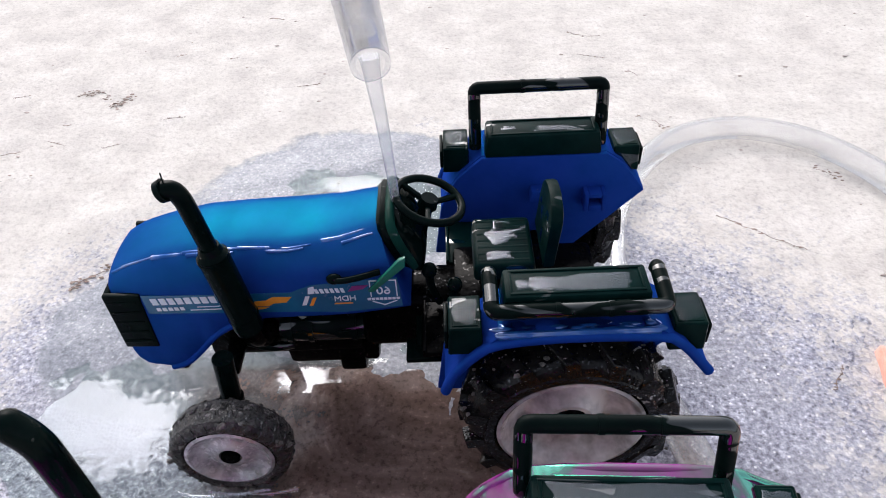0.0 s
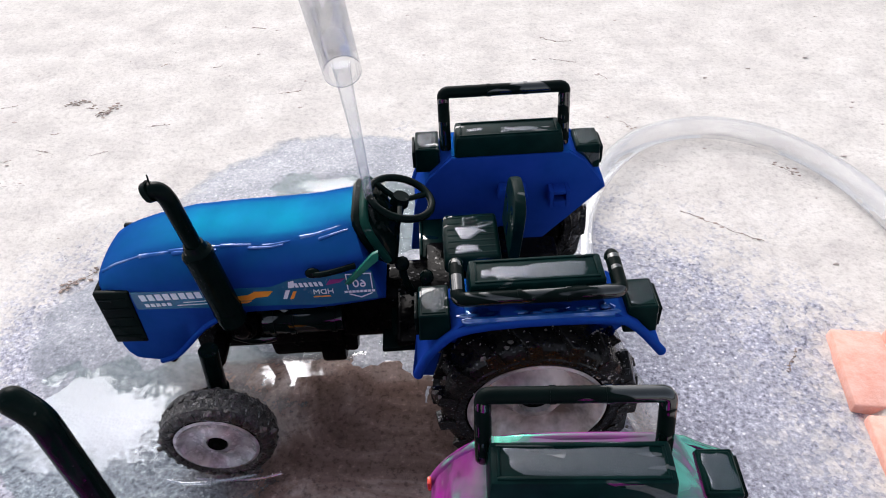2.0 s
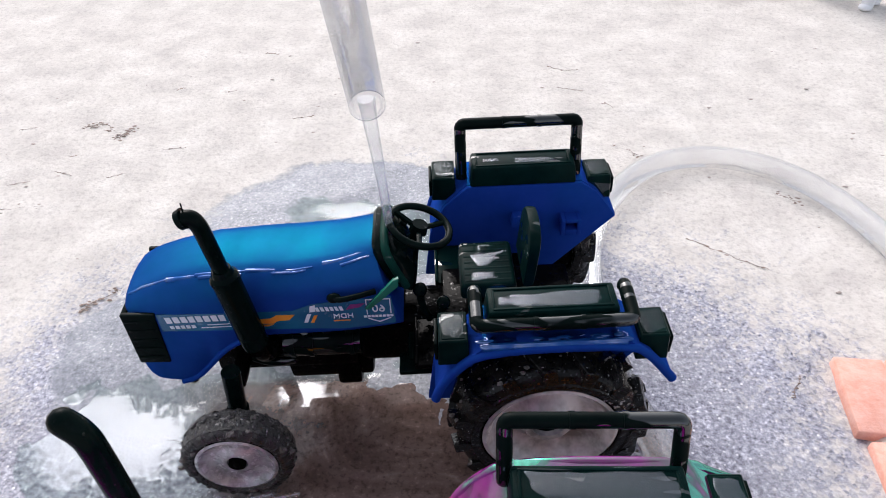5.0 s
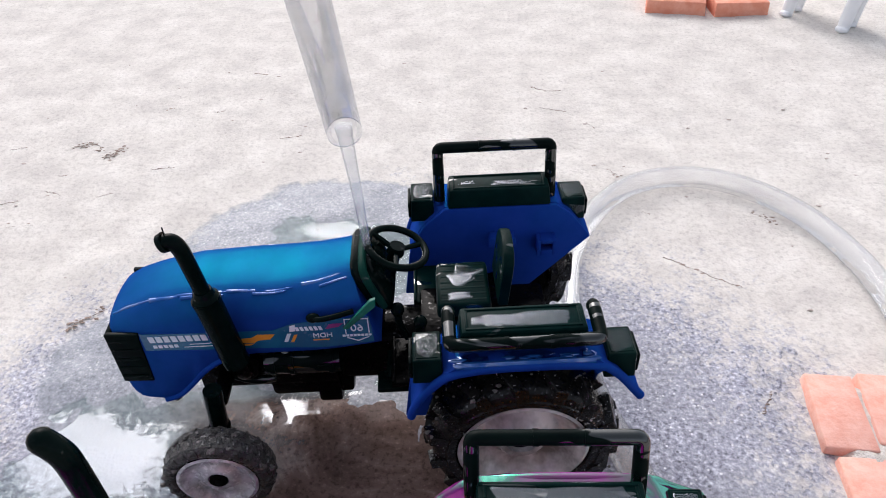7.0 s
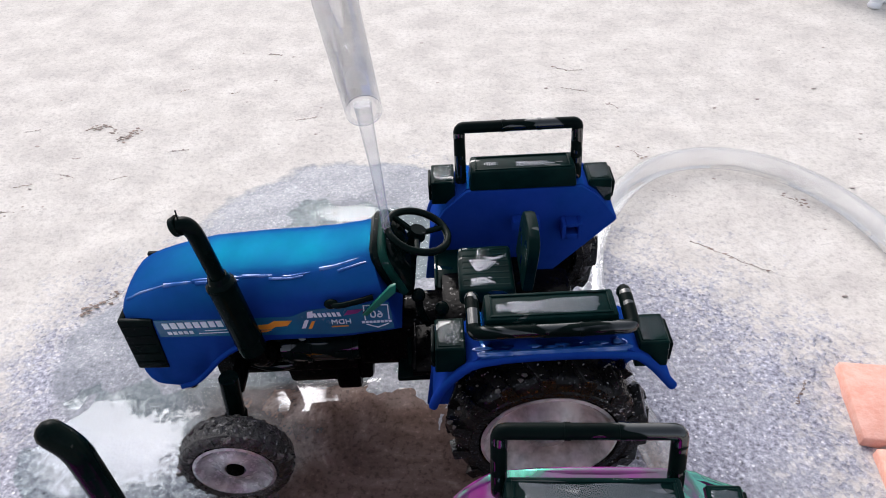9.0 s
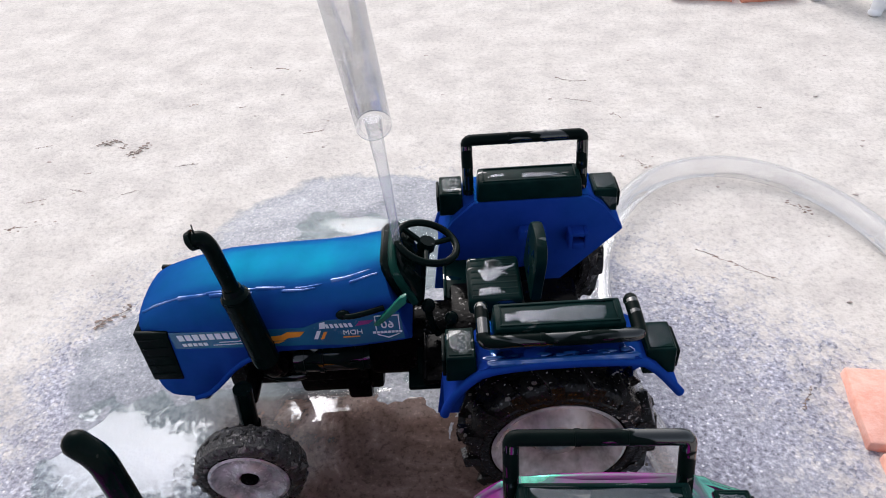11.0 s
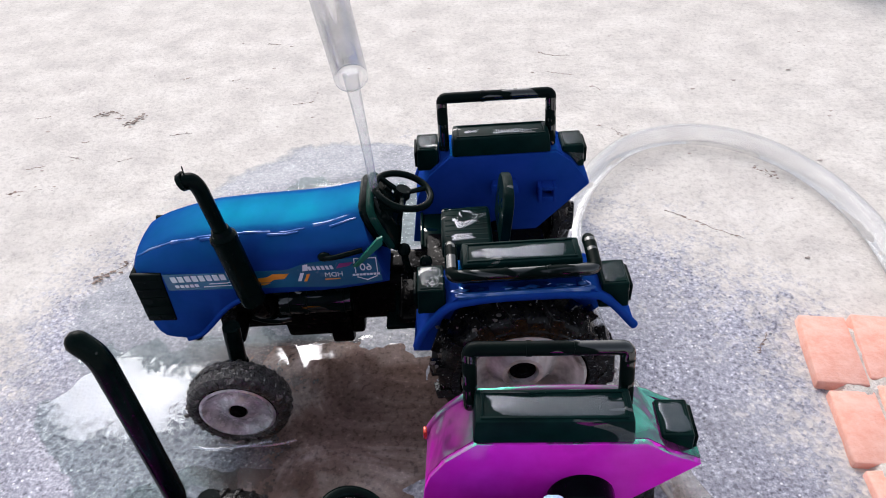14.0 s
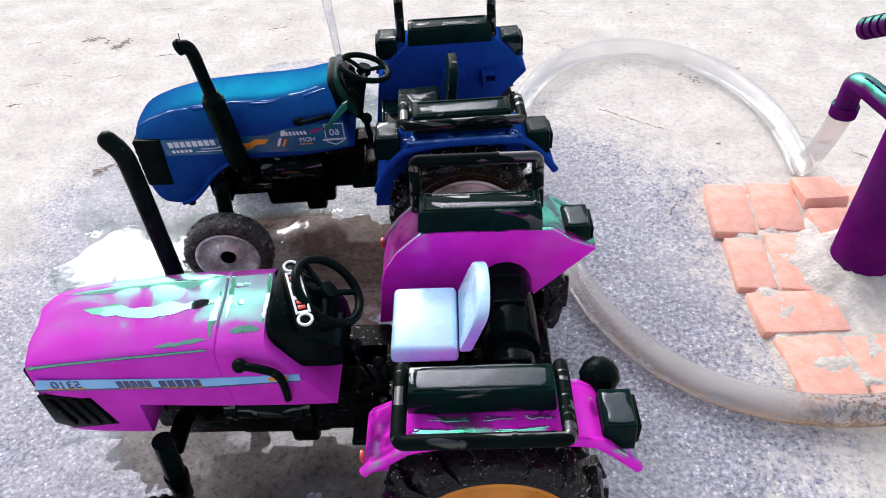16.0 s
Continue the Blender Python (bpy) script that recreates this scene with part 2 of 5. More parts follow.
    for cx, cy, rx, ry in mirror_spots:
        mp = n.new("ShaderNodeMapping")
        mp.inputs["Location"].default_value, mp.inputs["Scale"].default_value = (-cx / rx, -cy / ry, 0), (1 / rx, 1 / ry, 0)
        l.new(place, mp.inputs["Vector"])
        ln = n.new("ShaderNodeVectorMath")
        ln.operation = "LENGTH"
        l.new(mp.outputs[0], ln.inputs[0])
        if least is None:
            least = ln.outputs["Value"]
        else:
            lower = n.new("ShaderNodeMath")
            lower.operation = "MINIMUM"
            l.new(least, lower.inputs[0])
            l.new(ln.outputs["Value"], lower.inputs[1])
            least = lower.outputs[0]
    for t, much in ((torn, 1.4), (grit, 0.95)):
        rough = n.new("ShaderNodeMath")
        rough.operation = "MULTIPLY_ADD"
        rough.inputs[1].default_value = much
        l.new(t.outputs[0], rough.inputs[0])
        l.new(least, rough.inputs[2])
        least = rough.outputs[0]
    third = n.new("ShaderNodeMath")
    third.operation = "MULTIPLY"
    third.inputs[1].default_value = 0.37
    l.new(least, third.inputs[0])
    l.new(ramp_node(n, l, third.outputs[0], [(0.65, grey(mirror_most)), (0.75, grey(shine_least))]).outputs[0], top.inputs[0])
    l.new(body.outputs[0], top.inputs[1])
    l.new(shine.outputs[0], top.inputs[2])
    l.new(top.outputs[0], n["Material Output"].inputs["Surface"])
    return m


def clear_material(name, tint, rough, alpha_lo, alpha_hi):
    """Cloudy clear plastic: part see-through, part milky, with a wet gloss."""
    m, n, l, p = nodes_of(name)
    t = noise_node(n, l, 60, 4)
    p.inputs["Base Color"].default_value = (*tint, 1)
    l.new(ramp_node(n, l, t.outputs[0], [(0.35, grey(alpha_lo)), (0.65, grey(alpha_hi))]).outputs[0], p.inputs["Alpha"])
    p.inputs["Roughness"].default_value, p.inputs["IOR"].default_value, p.inputs["Coat Weight"].default_value = rough, 1.5, 0.0
    p.inputs["Specular IOR Level"].default_value = 0.0
    g = n.new("ShaderNodeBsdfGlossy")
    g.inputs["Roughness"].default_value, g.inputs["Color"].default_value = rough, (0.80, 0.81, 0.82, 1)
    fr = n.new("ShaderNodeFresnel")
    fr.inputs["IOR"].default_value = 1.38
    less = n.new("ShaderNodeMath")
    less.operation = "MULTIPLY"
    less.inputs[1].default_value = 0.55
    l.new(fr.outputs[0], less.inputs[0])
    mix = n.new("ShaderNodeMixShader")
    l.new(less.outputs[0], mix.inputs[0])
    l.new(p.outputs[0], mix.inputs[1])
    l.new(g.outputs[0], mix.inputs[2])
    l.new(mix.outputs[0], n["Material Output"].inputs["Surface"])
    return m


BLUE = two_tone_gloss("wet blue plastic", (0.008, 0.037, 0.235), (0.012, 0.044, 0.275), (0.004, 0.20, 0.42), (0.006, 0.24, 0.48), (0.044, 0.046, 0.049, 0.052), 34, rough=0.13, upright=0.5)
# same plastic as BLUE, with a teal gloss put in for the sky
SKY_SHEEN_BLUE = two_tone_gloss("blue plastic with painted sky sheen", (0.008, 0.039, 0.215), (0.012, 0.046, 0.255), (0.002, 0.40, 0.42), (0.003, 0.46, 0.50), (0.070, 0.075, 0.080, 0.086), 34, rough=0.34, upright=0.35)
# pale gloss for highlights that are built as raised beads
WET_HIGHLIGHT = two_tone_gloss("wet highlight on blue plastic", (0.01, 0.06, 0.25), (0.02, 0.10, 0.32), (0.45, 0.58, 1.0), (0.7, 0.77, 1.0), (0.03, 0.08, 0.17, 0.28), 110)


def filmed(name, a, b, scale=45, level=0.47, stretch=(0.5, 1.5, 1.0), bump=0.12):
    """Moulded plastic, matt where it is dry and mirror-smooth where a film of water lies."""
    m, n, l, p = nodes_of(name)
    t = noise_node(n, l, 110)
    l.new(ramp_node(n, l, t.outputs[0], [(0.35, a), (0.65, b)]).outputs[0], p.inputs["Base Color"])
    film = noise_node(n, l, scale, 1.5)
    film.inputs["Distortion"].default_value = 1.1
    long = n.new("ShaderNodeMapping")
    long.inputs["Scale"].default_value = stretch
    l.new(film.inputs["Vector"].links[0].from_socket, long.inputs["Vector"])
    l.new(long.outputs[0], film.inputs["Vector"])
    l.new(ramp_node(n, l, film.outputs[0], [(level - 0.015, grey(0.36)), (level + 0.015, grey(0.05))]).outputs[0], p.inputs["Roughness"])
    l.new(ramp_node(n, l, film.outputs[0], [(level - 0.015, grey(0.0)), (level + 0.015, grey(1.0))]).outputs[0], p.inputs["Coat Weight"])
    p.inputs["Coat Roughness"].default_value, p.inputs["Coat IOR"].default_value = 0.04, 1.72
    p.inputs["Specular IOR Level"].default_value = 0.035
    t3 = noise_node(n, l, 420, 2)
    b3 = n.new("ShaderNodeBump")
    b3.inputs["Strength"].default_value, b3.inputs["Distance"].default_value = bump, 0.0003
    l.new(t3.outputs[0], b3.inputs["Height"])
    l.new(b3.outputs[0], p.inputs["Normal"])
    l.new(b3.outputs[0], p.inputs["Coat Normal"])
    return m


RIM_GREEN = filmed("wet dark green plastic", (0.003, 0.022, 0.017), (0.006, 0.040, 0.030), 90, 0.60)
GREENISH = filmed("wet green-black plastic", (0.0012, 0.009, 0.0085), (0.0025, 0.017, 0.0155), 90, 0.62)


def glinting(m, scale, level, most):
    """Small beads of water that catch the light."""
    n, l = m.node_tree.nodes, m.node_tree.links
    p = n["Principled BSDF"]
    t = noise_node(n, l, scale, 2.0)
    l.new(ramp_node(n, l, t.outputs[0], [(level, grey(0)), (level + 0.07, grey(most))]).outputs[0], p.inputs["Coat Weight"])
    p.inputs["Coat Roughness"].default_value, p.inputs["Coat IOR"].default_value = 0.05, 1.6
    return m


BLACK = glinting(plain("wet black plastic", (0.0012, 0.0035, 0.0035), (0.0025, 0.007, 0.006), (0.04, 0.10), 160, 0.22, 260, gloss=0.035), 1000, 0.67, 0.6)
BAR_BLACK = filmed("wet black bar", (0.0012, 0.0035, 0.0035), (0.0025, 0.007, 0.006), 150, 0.56, (0.35, 1.4, 1.0), 0.10)
DAMP = filmed("damp green-black plastic", (0.001, 0.008, 0.0075), (0.0025, 0.016, 0.014), 90, 0.63)
CHASSIS = glinting(plain("black chassis plastic", (0.0012, 0.0012, 0.0013), (0.003, 0.003, 0.003), (0.06, 0.18), 220, 0.6, 260, gloss=0.025), 700, 0.62, 0.6)
RUBBER = plain("wet rubber", (0.005, 0.005, 0.005), (0.014, 0.013, 0.012), (0.05, 0.20), 320, 1.0, 500, gloss=0.20, distance=0.0005)
MUDDY_RUBBER = plain("rubber under grey mud", (0.008, 0.0075, 0.007), (0.050, 0.045, 0.042), (0.15, 0.6), 330, 1.0, 900, distance=0.0008)
# dirt patches double as the dish's shading, put into the colour
SILVER = plain("dirty silver plastic with painted shading", (0.20, 0.195, 0.195), (0.86, 0.86, 0.88), (0.10, 0.34), 75, 0.2, 400, metallic=0.0)
MUDDY_SILVER = plain("silver plastic under mud", (0.24, 0.235, 0.24), (0.68, 0.68, 0.70), (0.10, 0.40), 150, 0.6, 500, metallic=0.2, distance=0.0006)
# pale flecks colour in the tyres' wet glints along with the sand
sandy(RUBBER, 0.94, 800, (0.34, 0.33, 0.33))
glinting(RUBBER, 1150, 0.60, 1.0)
sandy(CHASSIS, 1.03)
sandy(MUDDY_RUBBER, 0.86, 800, (0.20, 0.185, 0.18))
glinting(MUDDY_RUBBER, 1150, 0.60, 0.9)
MUD = plain("grey wet mud", (0.05, 0.045, 0.042), (0.20, 0.18, 0.165), (0.35, 0.8), 500, 1.0, 900, distance=0.001)
MAGENTA = two_tone_gloss("magenta plastic", (0.74, 0.020, 0.60), (0.80, 0.034, 0.69), (0.01, 0.36, 0.18), (0.10, 0.62, 0.40), (0.03, 0.08, 0.5, 0.8), 70)
# same plastic as MAGENTA, toned down, its green sky reflection placed by gradients
SKY_SHEEN_MAGENTA = two_tone_gloss("magenta plastic with painted sky sheen", (0.57, 0.036, 0.50), (0.63, 0.052, 0.57), (0.10, 0.42, 0.31), (0.14, 0.56, 0.40), (0.02, 0.16, 0.52, 0.72), 30, (-0.085, -0.030, -0.02, 0.06), 0.16, across=13.0)
# same plastic again, a green reflection painted in for the far mudguard top
GREEN_SHEEN = two_tone_gloss("magenta plastic with painted green sheen", (0.45, 0.02, 0.36), (0.30, 0.10, 0.24), (0.01, 0.20, 0.11), (0.10, 0.50, 0.34), (0.45, 0.6, 0.75, 0.85), 50)
ORANGE = plain("orange plastic", (0.60, 0.20, 0.010), (0.72, 0.27, 0.015), (0.25, 0.4), 90, 0.15, 400)
PALE_BLUE = plain("pale blue plastic", (0.38, 0.64, 0.90), (0.52, 0.75, 0.93), (0.2, 0.4), 80, 0.2, 300, coat=0.4)
PURPLE = two_tone_gloss("purple plastic", (0.085, 0.004, 0.10), (0.12, 0.006, 0.13), (0.012, 0.30, 0.15), (0.10, 0.5, 0.35))
BRICK = plain("pale red brick", (0.78, 0.36, 0.27), (0.85, 0.49, 0.40), (0.6, 0.9), 170, 0.9, 800)
FAR_BRICK = plain("orange clay brick", (0.72, 0.25, 0.15), (0.80, 0.36, 0.25), (0.6, 0.9), 120, 0.8, 600)
MORTAR = plain("sandy mortar", (0.54, 0.49, 0.44), (0.70, 0.65, 0.60), (0.7, 0.95), 300, 1.0, 700, distance=0.001)
TWIG = plain("dry brown leaf bits", (0.11, 0.072, 0.052), (0.34, 0.25, 0.205), (0.7, 0.9), 400, 0.6, 900)
SOIL = plain("dark crumbs", (0.30, 0.25, 0.22), (0.48, 0.41, 0.37), (0.7, 0.9), 400, 0.6, 900)
WHITE = plain("white plastic", (0.78, 0.78, 0.79), (0.84, 0.84, 0.85), (0.3, 0.5), 100, 0.1, 400)
DECAL = plain("teal blue sticker", (0.008, 0.095, 0.20), (0.012, 0.13, 0.25), (0.15, 0.3), 90, 0.05, 400, coat=0.5)
INK_WHITE = plain("white print", (0.62, 0.70, 0.78), (0.72, 0.78, 0.84), (0.3, 0.4), 100, 0.05, 400)
INK_ORANGE = plain("orange print", (0.75, 0.25, 0.02), (0.85, 0.36, 0.04), (0.3, 0.4), 100, 0.05, 400)
INK_DARK = plain("dark print", (0.05, 0.06, 0.16), (0.10, 0.08, 0.18), (0.3, 0.4), 100, 0.05, 400)
INK_PLUM = plain("plum print", (0.16, 0.02, 0.14), (0.22, 0.03, 0.18), (0.3, 0.4), 100, 0.05, 400)
INK_SKY = plain("light blue print", (0.22, 0.50, 0.85), (0.30, 0.58, 0.90), (0.3, 0.4), 100, 0.05, 400)
RED_LENS = plain("red print", (0.55, 0.03, 0.02), (0.7, 0.06, 0.03), (0.2, 0.3), 100, 0.05, 400)
CLEAR = clear_material("cloudy clear plastic", (0.62, 0.63, 0.64), 0.08, 0.08, 0.22)
CLEAR_MUDDY = clear_material("clear plastic with muddy water inside", (0.74, 0.75, 0.76), 0.14, 0.40, 0.62)
cn, cl = CLEAR_MUDDY.node_tree.nodes, CLEAR_MUDDY.node_tree.links
ct = cn.new("ShaderNodeTexCoord")
cs = cn.new("ShaderNodeSeparateXYZ")
cl.new(ct.outputs["Object"], cs.inputs[0])
blotch = noise_node(cn, cl, 55, 2)
mud_in = ramp_node(cn, cl, cs.outputs[2], [(0.0035, (0.60, 0.33, 0.14)), (0.0075, (0.58, 0.57, 0.56))])
far_in = ramp_node(cn, cl, cs.outputs[1], [(0.09, grey(0)), (0.20, grey(1))])
inside = cn.new("ShaderNodeMixRGB")
cl.new(far_in.outputs[0], inside.inputs[0])
cl.new(mud_in.outputs[0], inside.inputs[1])
inside.inputs[2].default_value = (0.76, 0.77, 0.78, 1)
# blue and orange blotches towards the right end
marks = ramp_node(cn, cl, blotch.outputs[0], [(0.36, (0.15, 0.30, 0.90)), (0.40, (1, 1, 1)), (0.56, (1, 1, 1)), (0.60, (0.98, 0.55, 0.15))])
right = cn.new("ShaderNodeMapRange")
for k, v in zip(("From Min", "From Max", "To Min", "To Max"), (0.150, 0.185, 0.0, 0.8)):
    right.inputs[k].default_value = v
cl.new(cs.outputs[0], right.inputs["Value"])
low_end = ramp_node(cn, cl, cs.outputs[1], [(0.070, grey(1)), (0.085, grey(0))])
both = cn.new("ShaderNodeMath")
both.operation = "MULTIPLY"
cl.new(right.outputs[0], both.inputs[0])
cl.new(low_end.outputs[0], both.inputs[1])
marked = cn.new("ShaderNodeMixRGB")
marked.blend_type = "MULTIPLY"
cl.new(both.outputs[0], marked.inputs[0])
cl.new(inside.outputs[0], marked.inputs[1])
cl.new(marks.outputs[0], marked.inputs[2])
dirt = noise_node(cn, cl, 700, 3)
dirty = cn.new("ShaderNodeMixRGB")
dirty.blend_type = "MULTIPLY"
cl.new(both.outputs[0], dirty.inputs[0])
cl.new(marked.outputs[0], dirty.inputs[1])
cl.new(ramp_node(cn, cl, dirt.outputs[0], [(0.46, grey(0.12)), (0.52, grey(1))]).outputs[0], dirty.inputs[2])
cl.new(dirty.outputs[0], cn["Principled BSDF"].inputs["Base Color"])
cl.new(ramp_node(cn, cl, cs.outputs[1], [(0.036, grey(0.48)), (0.06, grey(0.38)), (0.12, grey(0.27)), (0.24, grey(0.17))]).outputs[0], cn["Principled BSDF"].inputs["Alpha"])
CUT = clear_material("cut plastic rim", (0.80, 0.82, 0.83), 0.12, 0.55, 0.8)
STREAM = clear_material("running water", (0.75, 0.80, 0.84), 0.03, 0.10, 0.30)


def film_material(name, tint, strength):
    """A see-through sheet with a tinted mirror gloss, for standing water and put-in sheen."""
    m, n, l, p = nodes_of(name)
    n.remove(p)
    see = n.new("ShaderNodeBsdfTransparent")
    g = n.new("ShaderNodeBsdfGlossy")
    g.inputs["Color"].default_value, g.inputs["Roughness"].default_value = (*tint, 1), 0.04
    t = noise_node(n, l, 120, 2)
    bump = n.new("ShaderNodeBump")
    bump.inputs["Strength"].default_value, bump.inputs["Distance"].default_value = 0.15, 0.0005
    l.new(t.outputs[0], bump.inputs["Height"])
    l.new(bump.outputs[0], g.inputs["Normal"])
    mix = n.new("ShaderNodeMixShader")
    mix.inputs[0].default_value = strength
    l.new(see.outputs[0], mix.inputs[1])
    l.new(g.outputs[0], mix.inputs[2])
    l.new(mix.outputs[0], n["Material Output"].inputs["Surface"])
    return m


SHEET = film_material("standing water film", (0.86, 0.885, 1.0), 0.075)
# lilac highlight put in as a tinted mirror sheet
LILAC_SHEEN = film_material("wide lilac highlight sheen", (0.50, 0.58, 1.0), 0.42)
RIPPLE = film_material("raised rim of water", (0.90, 0.93, 1.0), 0.16)
DIM_SHEET = film_material("faint water film", (0.86, 0.90, 1.0), 0.025)
# three green tints that stand for sky reflections on magenta plastic
SAGE_SHEEN = film_material("dull sage sheen of reflected sky", (0.20, 0.56, 0.42), 0.66)
BRIGHT_MINT = film_material("bright mint sheen of reflected sky", (0.13, 0.42, 0.285), 0.82)
MINT_SHEEN = film_material("green glint sheet", (0.10, 0.80, 0.50), 0.42)
GROUND = ground_material()
# ellipses put the white sky reflections at fixed places of each puddle
WATER = water_material("puddle water", 0.07, mirror_spots=((-0.094, 0.118, 0.040, 0.023), (-0.028, 0.140, 0.014, 0.007), (0.001, 0.149, 0.010, 0.004)), shore=(0.143, 0.166))
FILM = water_material("thin clear water", -2.0, shine_least=0.004, mirror_spots=((-0.030, 0.247, 0.022, 0.009),), mirror_most=0.05)
GREY_WATER = water_material("grey puddle water", 0.15, ((0.11, 0.095, 0.092), (0.17, 0.15, 0.145), (0.28, 0.255, 0.25)), 0.012, ((0.0, 0.035, 0.03, 0.01),), 0.05)

# ---- mesh helpers (the toys are drawn in millimetres) ----
MM = 0.001


def link(name, bm, material, parent=None, label="", shift=(0, 0, 0), smooth=40):
    bmesh.ops.transform(bm, matrix=Matrix.Scale(MM, 4) @ Matrix.Translation(shift), verts=bm.verts)
    bmesh.ops.recalc_face_normals(bm, faces=bm.faces)
    me = bpy.data.meshes.new(name)
    bm.to_mesh(me)
    bm.free()
    me.materials.append(material)
    if smooth:
        for poly in me.polygons:
            poly.use_smooth = True
        me.set_sharp_from_angle(angle=radians(smooth))
    ob = new(name, me)
    if parent:
        ob.parent = parent
    if label:
        ob["label"] = label
    return ob


MID = [-75.0, 0.0, 0.0]


def part(name, bm, material, parent, label="", smooth=40):
    return link(name, bm, material, parent, label, MID, smooth)


def box(bm, x0, x1, y0, y1, z0, z1, bevel=0.6, top=(0, 0), seg=2):
    """A box with rounded edges; top: how far its upper face draws in along x and y."""
    vs = [bm.verts.new((x, y, z)) for z, ix, iy in ((z0, 0, 0), (z1, *top)) for x, y in ((x0 + ix, y0 + iy), (x1 - ix, y0 + iy), (x1 - ix, y1 - iy), (x0 + ix, y1 - iy))]
    fs = [bm.faces.new([vs[i] for i in q]) for q in ((3, 2, 1, 0), (4, 5, 6, 7), (0, 1, 5, 4), (1, 2, 6, 5), (2, 3, 7, 6), (3, 0, 4, 7))]
    bmesh.ops.recalc_face_normals(bm, faces=fs)
    if bevel:
        es = {e for f in fs for e in f.edges}
        bmesh.ops.bevel(bm, geom=list(es), offset=bevel, segments=seg, affect="EDGES", profile=0.5)


def prism(bm, outline, y0, y1, bevel=0.3):
    """A plate with this outline in x and z, from y0 to y1."""
    a = [bm.verts.new((x, y0, z)) for x, z in outline]
    b = [bm.verts.new((x, y1, z)) for x, z in outline]
    k = len(outline)
    fs = [bm.faces.new(a), bm.faces.new(b[::-1])]
    fs += [bm.faces.new((a[i], b[i], b[(i + 1) % k], a[(i + 1) % k])) for i in range(k)]
    bmesh.ops.recalc_face_normals(bm, faces=fs)
    if bevel:
        es = {e for f in fs for e in f.edges}
        bmesh.ops.bevel(bm, geom=list(es), offset=bevel, segments=2, affect="EDGES", profile=0.5)


def softened(points, rounds=3):
    pts = [Vector(p) for p in points]
    for _ in range(rounds):
        out = [pts[0]]
        for a, b in zip(pts, pts[1:]):
            out += [a.lerp(b, 0.25), a.lerp(b, 0.75)]
        pts = out + [pts[-1]]
    return pts


def tube(bm, points, radius, seg=12, rounds=3, caps=True, hollow=0.0, closed=False):
    """A round bar along a softened line. radius: a number, or one for each end."""
    pts = softened(points, rounds) if not closed else [Vector(p) for p in points]
    r0, r1 = radius if isinstance(radius, tuple) else (radius, radius)
    count = len(pts)
    rings = []
    side = None
    for i, p in enumerate(pts):
        if closed:
            d = (pts[(i + 1) % count] - pts[i - 1]).normalized()
        else:
            d = (pts[min(i + 1, count - 1)] - pts[max(i - 1, 0)]).normalized()
        if side is None:
            side = d.orthogonal().normalized()
        side = (side - d * side.dot(d)).normalized()
        up = d.cross(side)
        r = r0 + (r1 - r0) * i / max(count - 1, 1)
        rings.append([bm.verts.new(p + (side * math.cos(a) + up * math.sin(a)) * r) for a in (2 * math.pi * k / seg for k in range(seg))])
    for a, b in zip(rings, rings[1:] + (rings[:1] if closed else [])):
        for k in range(seg):
            bm.faces.new((a[k], a[(k + 1) % seg], b[(k + 1) % seg], b[k]))
    if caps and not closed:
        bm.faces.new(rings[0][::-1])
        bm.faces.new(rings[-1])
    return rings


def ball(bm, centre, r, squash=(1, 1, 1), rough=0.0, sub=2):
    made = bmesh.ops.create_icosphere(bm, subdivisions=sub, radius=1)["verts"]
    for v in made:
        k = r * (1 + rough * noise.noise(v.co * 2.3 + Vector(centre) * 0.37))
        v.co = Vector(centre) + Vector((v.co.x * squash[0], v.co.y * squash[1], v.co.z * squash[2])) * k


def lathe(bm, profile, centre, seg=40, closed=True):
    """Turns a profile of (y, r) round an axis along y."""
    cx, cy, cz = centre
    rings = [[bm.verts.new((cx + r * math.cos(a), cy + y, cz + r * math.sin(a))) for a in (2 * math.pi * k / seg for k in range(seg))] for y, r in profile]
    pairs = list(zip(rings, rings[1:]))
    if closed:
        pairs.append((rings[-1], rings[0]))
    for a, b in pairs:
        for k in range(seg):
            bm.faces.new((a[k], a[(k + 1) % seg], b[(k + 1) % seg], b[k]))
    return rings


def loft(bm, sections, cap=True):
    rings = [[bm.verts.new(p) for p in s] for s in sections]
    k = len(rings[0])
    for a, b in zip(rings, rings[1:]):
        for i in range(k):
            bm.faces.new((a[i], a[(i + 1) % k], b[(i + 1) % k], b[i]))
    if cap:
        bm.faces.new(rings[0][::-1])
        bm.faces.new(rings[-1])


def between(table, x):
    """Smooth reading of a table of (x, value)."""
    if x <= table[0][0]:
        return table[0][1]
    for (xa, a), (xb, b) in zip(table, table[1:]):
        if x <= xb:
            f = (x - xa) / (xb - xa)
            return a + (b - a) * f
    return table[-1][1]


def lettering(name, text, size, material, parent, x, y, z, mirrored=True, depth=0.12):
    """Words in the built-in font on a wall that faces -y."""
    cu = bpy.data.curves.new(name, "FONT")
    cu.body, cu.size, cu.extrude, cu.align_x = text, size, depth, "CENTER"
    ob = bpy.data.objects.new(name, cu)
    scene.collection.objects.link(ob)
    bpy.context.view_layer.update()
    me = bpy.data.meshes.new_from_object(ob.evaluated_get(bpy.context.evaluated_depsgraph_get()))
    bpy.data.objects.remove(ob)
    bpy.data.curves.remove(cu)
    f = -1 if mirrored else 1
    bm = bmesh.new()
    bm.from_mesh(me)
    bpy.data.meshes.remove(me)
    for v in bm.verts:
        v.co = (x + f * v.co.x, y - v.co.z, z + v.co.y)
    return part(name, bm, material, parent, smooth=0)


